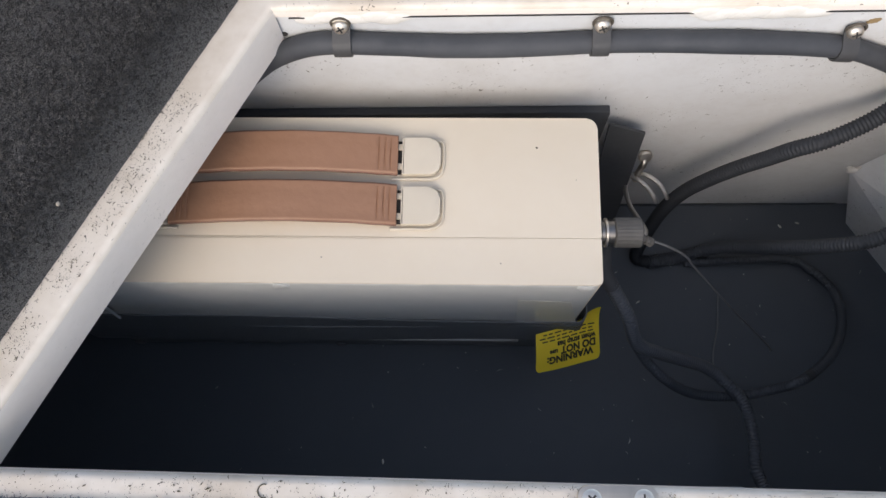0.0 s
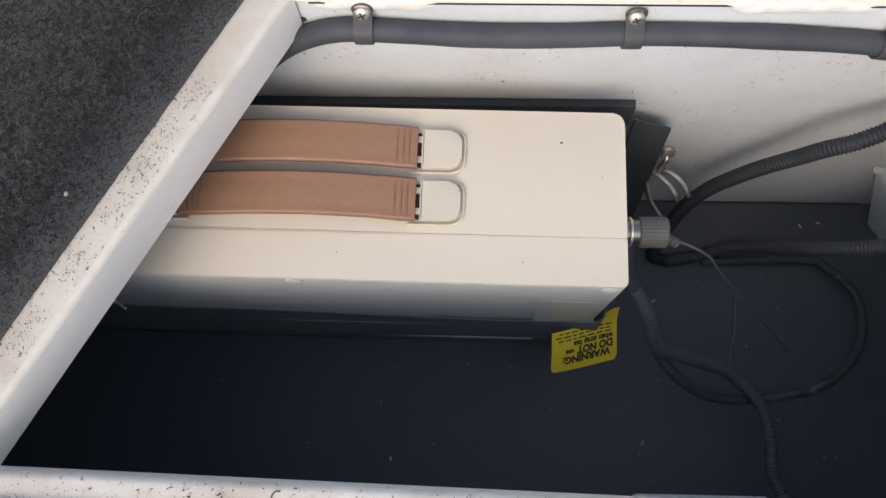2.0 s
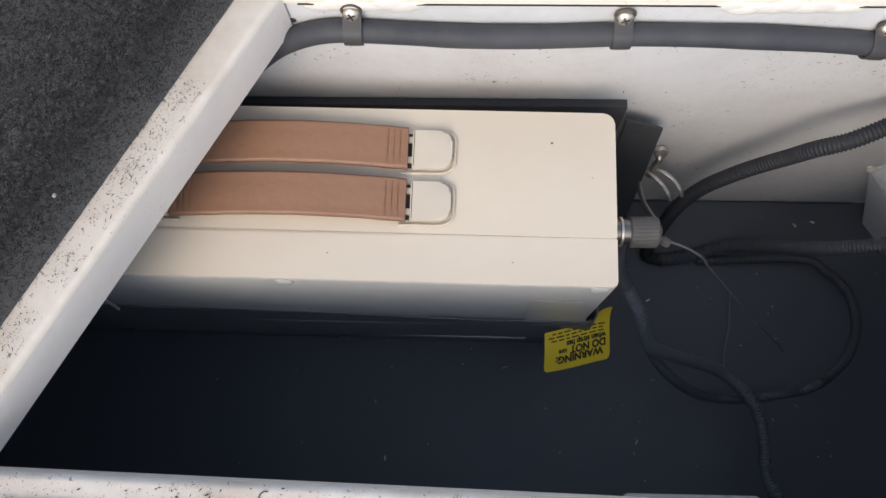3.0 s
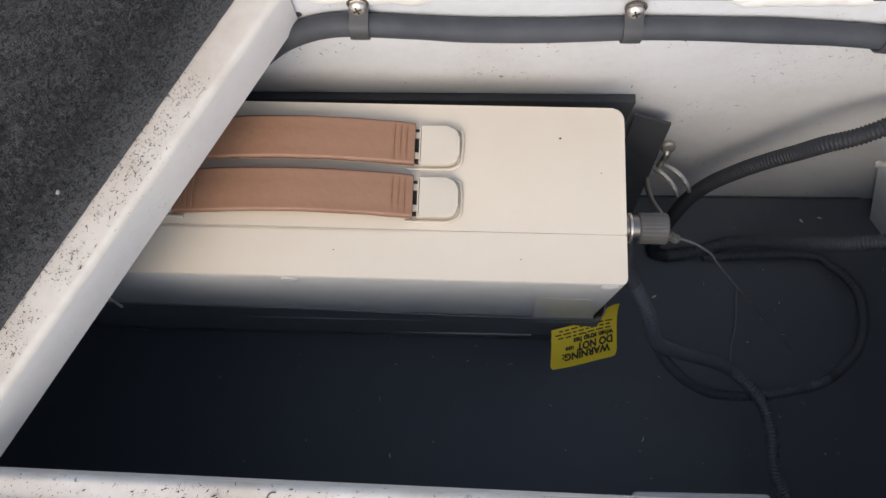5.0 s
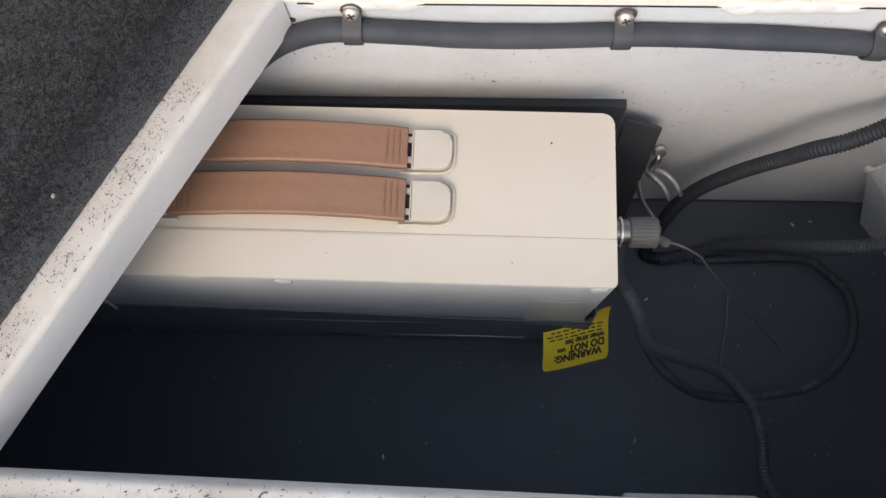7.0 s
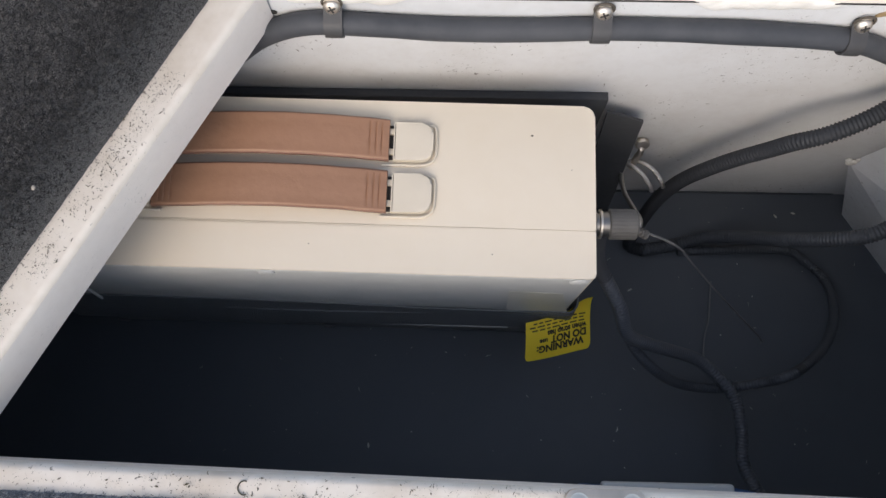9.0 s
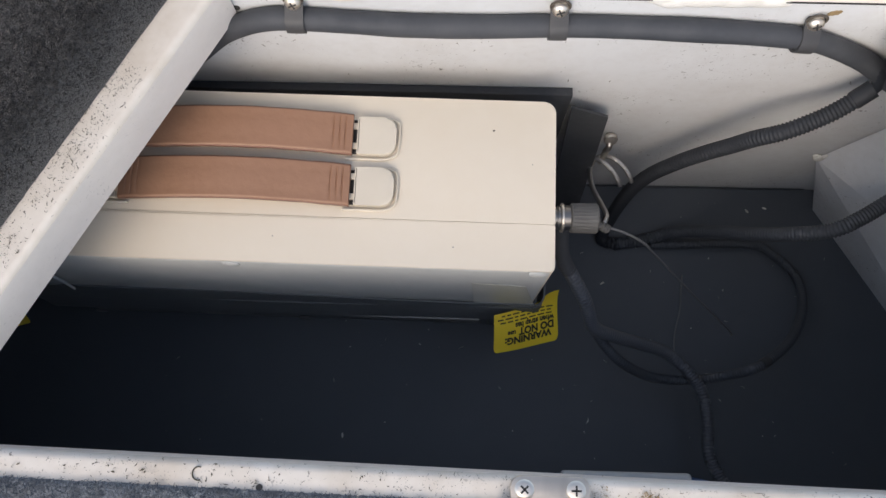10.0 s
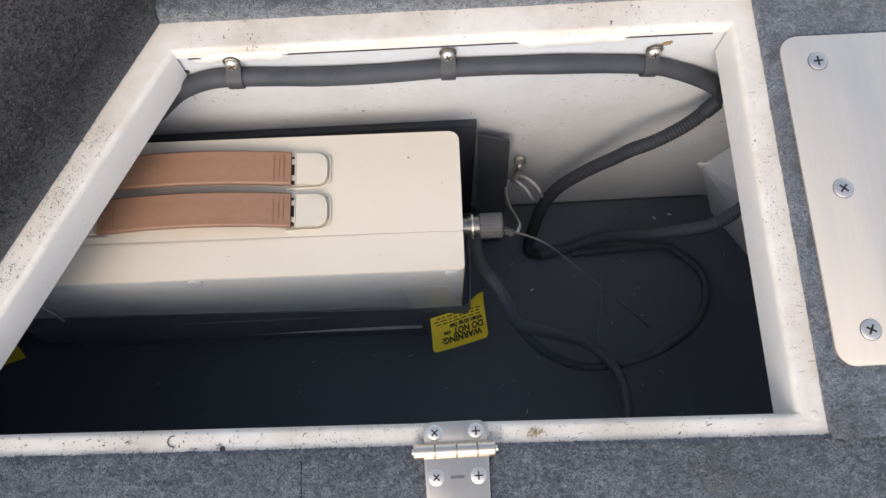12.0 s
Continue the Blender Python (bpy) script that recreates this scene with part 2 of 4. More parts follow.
def tube(pts, r, sides=14, step=0.003, rib=0.0, pitch=0.003, bm=None, cap=True, wobble=0.0):
    bm = bm or bmesh.new()
    if rib:
        step = pitch / 4
    path = spline(pts, step)
    up = Vector((0.13, 0.2, 1)).normalized()
    rings = []
    for i, p in enumerate(path):
        d = (path[min(i + 1, len(path) - 1)] - path[max(i - 1, 0)]).normalized()
        u = (up - d * up.dot(d)).normalized()
        up = u
        w = d.cross(u)
        rr = r + (rib * (0.5 if i % 4 in (0, 1) else -0.5) if rib else 0) + wobble * noise.noise(p * 30)
        rings.append([bm.verts.new(p + (u * math.cos(a) + w * math.sin(a)) * rr) for a in (2 * math.pi * k / sides for k in range(sides))])
    for A, B in zip(rings, rings[1:]):
        for k in range(sides):
            bm.faces.new((A[k], A[(k + 1) % sides], B[(k + 1) % sides], B[k]))
    if cap:
        bm.faces.new(rings[0][::-1])
        bm.faces.new(rings[-1])
    return bm


def lathe(profile, m, sides=28, bm=None):
    """Turns (radius, height) points round the local z axis and puts them at m."""
    bm = bm or bmesh.new()
    rings = [[bm.verts.new(m @ Vector((r * math.cos(2 * math.pi * k / sides), r * math.sin(2 * math.pi * k / sides), h))) for k in range(sides)] for r, h in profile]
    for A, B in zip(rings, rings[1:]):
        for k in range(sides):
            bm.faces.new((A[k], A[(k + 1) % sides], B[(k + 1) % sides], B[k]))
    bm.faces.new(rings[0][::-1])
    bm.faces.new(rings[-1])
    return bm


def screw(parent, m, r, dome=0.25, turn=20, name="screw"):
    """Cross-headed screw, its head's foot at m."""
    h = r * dome
    head = part(name, lathe([(r, 0), (r, h * 0.35), (r * 0.86, h * 0.75), (r * 0.55, h), (r * 0.2, h * 1.05)], m), M_CHROME, parent, "steel cross-head screw")
    bm = bmesh.new()
    for a in (turn, turn + 90):
        rbox(-r * 0.52, r * 0.52, -r * 0.10, r * 0.10, h * 0.8, h * 1.12, 0, 1, bm, m @ pose(0, 0, 0, 0, 0, a))
    part("drive_recess", bm, M_DARK, head)
    return head


def ribbon(path, across, thick, bm=None):
    """A band along path; across(i, u) gives the half-width vector there."""
    bm = bm or bmesh.new()
    P = path
    rows = []
    for i, p in enumerate(P):
        u = i / (len(P) - 1)
        w = Vector(across(u))
        d = (P[min(i + 1, len(P) - 1)] - P[max(i - 1, 0)]).normalized()
        n = d.cross(w).normalized() * thick / 2
        rows.append([bm.verts.new(q) for q in (p - w + n, p - w * 0.5 + n * 1.15, p + n * 1.2, p + w * 0.5 + n * 1.15, p + w + n, p + w - n, p - w - n)])
    for A, B in zip(rows, rows[1:]):
        k = len(A)
        for j in range(k):
            bm.faces.new((A[j], A[(j + 1) % k], B[(j + 1) % k], B[j]))
    bm.faces.new(rows[0][::-1])
    bm.faces.new(rows[-1])
    return bm


# ---------------------------------------------------------------- hatch opening
# each side of the opening: a point on its upper edge, and the direction outward from the hole
def line(p, q):
    p, q = Vector(p), Vector(q)
    d = (q - p).normalized()
    return p, Vector((d.y, -d.x))


LEFT_A, LEFT_B = (-0.1632, 0.2605), (-0.3050, 0.0065)
FRONT_A, FRONT_B = (-0.3050, 0.0135), (0.2110, 0.0012)
SIDES = {
    "back": line((0.3, 0.2585), (-0.3, 0.2585)),
    "left": line(LEFT_A, LEFT_B),
    "front": line(FRONT_A, FRONT_B),
    "right": line((0.2125, 0.0), (0.2125, 0.3)),
}
ORDER = ("back", "left", "front", "right")


def meet(a, b, sa, sb):
    """Where two sides cross when pushed outward by sa and sb."""
    (p, n), (q, k) = SIDES[a], SIDES[b]
    det = n.x * k.y - n.y * k.x
    ca, cb = n.dot(p) + sa, k.dot(q) + sb
    return Vector(((ca * k.y - cb * n.y) / det, (n.x * cb - k.x * ca) / det))


def ring(s):
    """The four corners of the opening pushed outward by s: back-left, left-front, front-right, right-back."""
    if not isinstance(s, dict):
        s = dict.fromkeys(ORDER, s)
    return [meet(ORDER[i], ORDER[(i + 1) % 4], s[ORDER[i]], s[ORDER[(i + 1) % 4]]) for i in range(4)]


FLANGE = {"back": -0.0085, "left": -0.0345, "front": -0.034, "right": -0.034}
R = 0.0042


def frame_profile(side):
    z = FLANGE[side]
    pr = [(0.060, 0.0), (0.030, 0.0), (0.018, 0.0), (R + 0.004, 0.0)]
    pr += [(R - R * math.sin(a), -R + R * math.cos(a)) for a in (radians(x) for x in range(0, 91, 15))]
    pr += [(0.0, z * 0.6 - 0.0022), (0.0, z + 0.0005), (0.0006, z), (0.0030, z), (0.0030, -0.0070), (0.060, -0.0070)]
    return pr


def frame_strip(side, profile, bm, k=60):
    i = ORDER.index(side)
    before, after = ORDER[i - 1], ORDER[(i + 1) % 4]
    rows = []
    for s, z in profile:
        a, b = meet(before, side, s, s), meet(side, after, s, s)
        rows.append([bm.verts.new((*(a.lerp(b, j / k)), z)) for j in range(k + 1)])
    for A_, B_ in zip(rows, rows[1:]):
        for j in range(k):
            bm.faces.new((A_[j], A_[j + 1], B_[j + 1], B_[j]))


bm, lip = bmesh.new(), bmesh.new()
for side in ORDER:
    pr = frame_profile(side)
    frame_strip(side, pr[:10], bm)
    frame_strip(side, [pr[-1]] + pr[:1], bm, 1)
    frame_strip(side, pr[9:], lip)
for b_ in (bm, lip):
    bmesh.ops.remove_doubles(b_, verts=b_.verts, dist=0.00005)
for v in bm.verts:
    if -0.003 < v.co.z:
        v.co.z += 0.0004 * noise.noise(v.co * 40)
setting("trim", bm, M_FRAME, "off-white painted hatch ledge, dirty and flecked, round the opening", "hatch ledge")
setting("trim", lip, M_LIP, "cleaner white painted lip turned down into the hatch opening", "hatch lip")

# weld bead at the corner of ledge and side lip
bm = bmesh.new()
c = meet("front", "right", 0.004, 0.010)
for k in range(17):
    p = Vector((c.x - 0.010 + 0.0009 * k, c.y - 0.0015 + 0.0002 * k + 0.0006 * math.sin(k * 0.7), -0.0021))
    bmesh.ops.create_icosphere(bm, subdivisions=3, radius=0.0052 + 0.0006 * math.sin(k * 0.6), matrix=Matrix.Translation(p) @ Matrix.Diagonal((1.1, 0.9, 0.44 + 0.03 * math.sin(k * 1.3) - 0.0006 * (k - 8) ** 2, 1)))
for v in bm.verts:
    v.co += Vector((0, 0, 1)) * 0.0007 * noise.noise(v.co * 250)
setting("trim", bm, M_FRAME, "painted weld bead on the corner of the hatch ledge", "weld bead")

# ---------------------------------------------------------------- locker shell
FLOOR_Z, WALL_Y = -0.355, 0.2600


def grid(o, u, v, nu, nv, rough=0.0, scale=20, bm=None):
    bm = bm or bmesh.new()
    o, u, v = Vector(o), Vector(u), Vector(v)
    nrm = u.cross(v).normalized()
    g = []
    for j in range(nv + 1):
        row = []
        for i in range(nu + 1):
            p = o + u * (i / nu) + v * (j / nv)
            row.append(bm.verts.new(p + nrm * rough * noise.noise(p * scale)))
        g.append(row)
    for j in range(nv):
        for i in range(nu):
            bm.faces.new((g[j][i], g[j][i + 1], g[j + 1][i + 1], g[j + 1][i]))
    return bm


def thicken(bm, d):
    bmesh.ops.recalc_face_normals(bm, faces=bm.faces)
    bmesh.ops.solidify(bm, geom=bm.faces[:], thickness=d)
    return bm


setting("floor", rbox(-0.62, 0.62, -0.10, 0.30, FLOOR_Z - 0.02, FLOOR_Z), M_FLOOR, "black coated locker floor with dust and pale chips", "floor")
setting("wall_north", rbox(-0.62, 0.62, WALL_Y, WALL_Y + 0.02, FLOOR_Z, -0.0095), M_WALL, "white painted locker wall, scuffed and stained", "wall")
setting("wall_south", rbox(-0.62, 0.62, -0.05, -0.03, FLOOR_Z, -0.0095), M_WALL, "white painted locker front wall", "wall")
setting("wall_west", rbox(-0.62, -0.60, -0.03, WALL_Y, FLOOR_Z, -0.0095), M_WALL, "white painted locker end wall", "wall")

# sloping hull panel that closes the locker
A, B, C = Vector((0.2720, 0.2590, -0.262)), Vector((0.3085, 0.2400, FLOOR_Z)), Vector((0.3930, 0.1060, FLOOR_Z))
D = Vector((0.3000, 0.2590, -0.168))
E2 = D + (C - B) * 1.7
C2 = B + (C - B) * 1.9
bm = bmesh.new()
vs = [bm.verts.new(p) for p in (A, B, C2, E2, D)]
bm.faces.new((vs[0], vs[1], vs[2]))
bm.faces.new((vs[0], vs[2], vs[3], vs[4]))
ext = bmesh.ops.extrude_face_region(bm, geom=bm.faces[:])
bmesh.ops.translate(bm, verts=[g for g in ext["geom"] if isinstance(g, bmesh.types.BMVert)], vec=(0.02, 0.0, 0.0))
setting("wall_east", bm, M_WALL, "white painted sloping hull panel, scratched along its seam", "wall", False)
setting("wall_east", rbox(0.60, 0.62, -0.03, WALL_Y, FLOOR_Z, -0.0095), M_WALL, "white painted locker end wall", "wall")

# floor coating brushed a little way up the wall, its edge uneven
bm = bmesh.new()
low, top = [], []
for k in range(401):
    x = -0.30 + 0.60 * k / 400
    top.append(bm.verts.new((x, WALL_Y - 0.0008, FLOOR_Z + 0.0045 + 0.0016 * noise.noise(Vector((x * 30, 1, 0))) + 0.0010 * noise.noise(Vector((x * 210, 5, 0))))))
    low.append(bm.verts.new((x, WALL_Y - 0.0008, FLOOR_Z)))
for k in range(400):
    bm.faces.new((low[k], low[k + 1], top[k + 1], top[k]))
setting("trim", thicken(bm, 0.0006), M_FLOOR, "black floor coating lapped unevenly up the wall", "coating edge")

# thin dark joint between ledge lip and wall, in three stretches
for a, b in ((-0.157, -0.148), (-0.093, 0.076), (0.143, 0.203)):
    setting("trim", rbox(a, b, 0.2580, 0.2588, -0.0093, -0.0087), M_DARK, "dark open joint under the ledge lip", "joint")

# sealant smears over the joint
rng = random.Random(4)
for x0, x1 in ((-0.147, -0.094), (0.077, 0.142)):
    bm = bmesh.new()
    x = x0
    while x < x1:
        r = rng.uniform(0.0042, 0.0075)
        bmesh.ops.create_icosphere(bm, subdivisions=2, radius=r, matrix=Matrix.Translation((x, 0.2592, -0.0095 + rng.uniform(-0.003, 0.001))) @ Matrix.Diagonal((1.5, 0.26, 0.9, 1)))
        x += r * 0.9
    setting("trim", bm, M_SEAL, "smeared white sealant bead under the ledge", "sealant")

# ---------------------------------------------------------------- deck and carpets
def carpet(name, a, b, away, width, z, mat, label, step=0.0016, edge=0.010, pile=0.0005, fuzz=0.0004):
    """A sheet of carpet that begins on the line a-b and runs off along away; its rim rolls down to the ledge."""
    a, b, away = Vector(a), Vector(b), Vector(away)
    along = b - a
    d = along.normalized()
    shear = abs(d.x * away.y - d.y * away.x)
    nx = int(along.length / step)
    dist = [0.0]
    while dist[-1] < width:
        dist.append(dist[-1] + (step if dist[-1] < 0.25 else 0.01))
    bm = bmesh.new()
    g = []
    for v in dist:
        row = []
        for i in range(nx + 1):
            p = a + along * (i / nx) + away * v
            near = v * shear
            k = min(near / edge, 1.0)
            q = Vector((p.x, p.y, 0))
            if near < edge:
                p = p - away * fuzz * (noise.noise(q * 260) + 0.7 * noise.noise(q * 60) + noise.noise(q * 700))
            zz = z * math.sqrt(max(0.0, 1 - (1 - k) ** 2))
            zz += pile * (noise.noise(q * 420) + 0.6 * noise.noise(q * 900)) * min(1, 0.3 + k) + 0.0006 * noise.noise(q * 35)
            row.append(bm.verts.new((p.x, p.y, max(zz, 0.0003))))
        g.append(row)
    for A_, B_ in zip(g, g[1:]):
        for i in range(nx):
            bm.faces.new((A_[i], A_[i + 1], B_[i + 1], B_[i]))
    return setting(name, bm, mat, label, "carpet")


LIFT = 0.030
corner = meet("back", "left", 0.0225, 0.0195)
far = SIDES["left"][0] + SIDES["left"][1] * 0.0195
dl = Vector((-SIDES["left"][1].y, SIDES["left"][1].x))
dl = dl if dl.y < 0 else -dl
carpet("floor_1", corner, corner + dl * 0.42, (0, 1), 0.50, LIFT, M_CARPET_DARK, "darker carpet on a raised panel beside the hatch, worn along its edge", edge=0.012)
carpet("floor_2", (corner.x + 0.001, 0.2810), (0.55, 0.2810), (0, 1), 0.16, 0.011, M_CARPET, "grey carpet on the deck behind the hatch", edge=0.006)
carpet("floor_3", (0.2290, -0.0150), (0.2290, 0.2805), (1, 0), 0.33, 0.0065, M_CARPET, "blue-grey carpet on the deck round a steel cover plate", edge=0.006)
fl = lambda x: meet("front", "right", 0.0130, 0).y + (FRONT_A[1] - FRONT_B[1]) / (FRONT_A[0] - FRONT_B[0]) * (x - 0.2125)
carpet("floor_4", (-0.42, fl(-0.42)), (-0.0781, fl(-0.0781)), (0, -1), 0.19, 0.0020, M_CARPET, "blue-grey carpet on the deck before the hatch", edge=0.004)
carpet("floor_5", (-0.0773, fl(-0.0773)), (0.55, fl(0.55)), (0, -1), 0.19, 0.0020, M_CARPET, "blue-grey carpet on the deck beside a seam", edge=0.004)

# deck plates beneath the carpets, out past the view
setting("trim", rbox(-0.0783, -0.0771, -0.19, fl(-0.077) - 0.003, 0.0004, 0.0010), M_DARK, "dark seam between two carpet pieces", "seam")
LEFT_END = corner + dl * 0.42
for nm, b in (("deck_1", (-2.2, 2.2, 0.44, 2.2)), ("deck_2", (-2.2, 2.2, -2.2, -0.18)), ("deck_3", (0.55, 2.2, -0.18, 0.44))):
    setting(nm, rbox(b[0], b[1], b[2], b[3], -0.012, 0.004), M_CARPET, "grey carpeted boat deck", "deck")
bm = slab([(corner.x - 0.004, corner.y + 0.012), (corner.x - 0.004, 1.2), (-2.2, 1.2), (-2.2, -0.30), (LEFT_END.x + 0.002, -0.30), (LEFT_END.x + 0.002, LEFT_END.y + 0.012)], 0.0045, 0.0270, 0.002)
setting("deck_4", bm, M_CARPET_DARK, "raised deck panel covered in darker carpet", "deck")
for b in ((-2.2, 2.2, 2.18, 2.2), (-2.2, 2.2, -2.2, -2.18), (-2.2, -2.18, -2.18, 2.18), (2.18, 2.2, -2.18, 2.18)):
    setting("wall_hull", rbox(b[0], b[1], b[2], b[3], -0.50, -0.0125), M_WALL, "plain white side below the deck", "wall")
bm = bmesh.new()
inner = [bm.verts.new((p.x, p.y, -0.0085)) for p in ring(0.045)]
outer = [bm.verts.new((x, y, -0.0085)) for x, y in ((-0.60, 0.44), (-0.60, -0.22), (0.60, -0.22), (0.60, 0.44))]
for i in range(4):
    bm.faces.new((inner[i], inner[(i + 1) % 4], outer[(i + 1) % 4], outer[i]))
setting("ceiling", thicken(bm, 0.001), M_WALL, "underside of the boat deck over the locker", "ceiling", False)
setting("ground", rbox(-400, 400, -400, 400, -0.52, -0.50), M_GROUND, "plain grey ground far below the deck", "ground")

# ---------------------------------------------------------------- hinge
def make_hinge():
    h = thing("hinge", (0.012, -0.0095, 0.0), "stainless butt hinge screwed to ledge and carpet", "hinge")
    x0, x1 = -0.0065, 0.0305
    up = slab(round_poly([(x0, -0.009), (x1, -0.009), (x1, 0.0062), (x0, 0.0062)], [0, 0, 0.005, 0.005]), 0.0006, 0.0030, 0.0005)
    upper = part("leaf", up, M_HINGE, h, "stainless leaf on the ledge")
    lo = slab(round_poly([(x0 + 0.001, -0.060), (x1 - 0.001, -0.060), (x1, -0.012), (x0, -0.012)], [0.004, 0.004, 0.001, 0.001]), 0.0042, 0.0066, 0.0005)
    lower = part("leaf", lo, M_HINGE, h, "stainless leaf lying on the carpet")
    r, y, z = 0.0044, -0.0103, 0.0056
    cuts = [-0.0125, 0.0000, 0.0125, 0.0245, 0.0348]
    for a, b in zip(cuts, cuts[1:]):
        m = pose(a, y, z, 0, 90, 0)
        L = b - a - 0.0004
        part("knuckle", lathe([(r * 0.9, 0), (r, 0.0004), (r, L - 0.0004), (r * 0.9, L)], m), M_HINGE, h)
    part("pin", lathe([(0.0018, 0), (0.0018, 0.0492)], pose(-0.0133, y, z, 0, 90, 0), 16), M_CHROME, h)
    part("stamped_mark", rbox(0.0080, 0.0160, -0.0262, -0.0242, 0.0064, 0.0068, 0.0001, 1), M_NICKEL, h)
    for x, yy, zz in ((0.0, 0.0, 0.0030), (0.024, 0.0, 0.0030), (0.0, -0.0249, 0.0066), (0.024, -0.0249, 0.0066)):
        screw(h, pose(x, yy, zz), 0.0046, 0.3, 45 * (1 + (x > 0)))
    return h


make_hinge()

# ---------------------------------------------------------------- cover plate
plate = thing("cover_plate", (0.33, 0.137, 0.0065), "brushed stainless cover plate screwed down on grey carpet", "plate")
body = part("plate", slab(round_poly([(0.2378, 0.0254), (0.43, 0.0254), (0.43, 0.2424), (0.2378, 0.2424)], [0.012] * 4), 0.0070, 0.0092, 0.0006), M_STEEL, plate)
for i, (x, y) in enumerate(((0.2610, 0.2235), (0.2610, 0.1351), (0.2605, 0.0462), (0.405, 0.2235), (0.405, 0.1351), (0.405, 0.0462))):
    part("countersink", lathe([(0.0065, 0), (0.0065, 0.0002), (0.002, 0.0002)], pose(x, y, 0.0092)), M_DARK, plate)
    screw(plate, pose(x, y, 0.0093), 0.0062, 0.16, (5, 48, 62, 20, 70, 30)[i])

# ---------------------------------------------------------------- power case
X0, X1, Y0, Y1, ZT, ZB = -0.372, 0.0262, 0.1205, 0.2306, -0.0868, -0.224
case = thing("power_case", (-0.172, 0.175, FLOOR_Z), "cream plastic power case with two tan strap handles", "power case")
part("shell", slab(round_poly([(X0, 0.1501), (X1, 0.1501), (X1, Y1), (X0, Y1)], [0.0004, 0.0004, 0.007, 0.007], 8), ZB, ZT, 0.0009, 3), M_CREAM, case, "cream plastic rear half")
part("shell", slab(round_poly([(X0, Y0), (X1, Y0), (X1, 0.1499), (X0, 0.1499)], [0.003, 0.003, 0.0003, 0.0003], 6), ZB, ZT - 0.0002, 0.0009, 3), M_CREAM, case, "cream plastic front half")
# thin sheet over the cream front, coloured for the cool shade there
panel = slab(round_poly([(X0 + 0.002, ZT - 0.0022), (X1 - 0.0025, ZT - 0.0022), (X1 - 0.0025, ZB + 0.0005), (X0 + 0.002, ZB + 0.0005)][::-1], [0.002] * 4), 0, 0.0007, 0.0003)
panel.transform(pose(0, Y0 + 0.0004, 0, 90, 0, 0))
part("front_panel_shade", panel, M_FRONT_SHADE, case, "front panel, its pale grey standing in for cool shade")
part("base", slab(round_poly([(X0 + 0.001, Y0 + 0.001), (X1 - 0.001, Y0 + 0.001), (X1 - 0.001, Y1 - 0.001), (X0 + 0.001, Y1 - 0.001)], [0.006] * 4), FLOOR_Z, ZB, 0.002), M_BASE, case, "dark grey plastic lower body")
for x in (-0.173, 0.0165, -0.362):
    part("stud", lathe([(0.0055, 0), (0.0055, 0.0008), (0.0040, 0.0017), (0.001, 0.002)], pose(x, Y0 - 0.0003, -0.0935, 90, 0, 0), 20), M_FRONT_SHADE, case)
    part("stud", lathe([(0.0055, 0), (0.0055, 0.0008), (0.0040, 0.0017), (0.001, 0.002)], pose(x, Y0, -0.3460, 90, 0, 0), 20), M_WIRE, case, "grey foot stud")


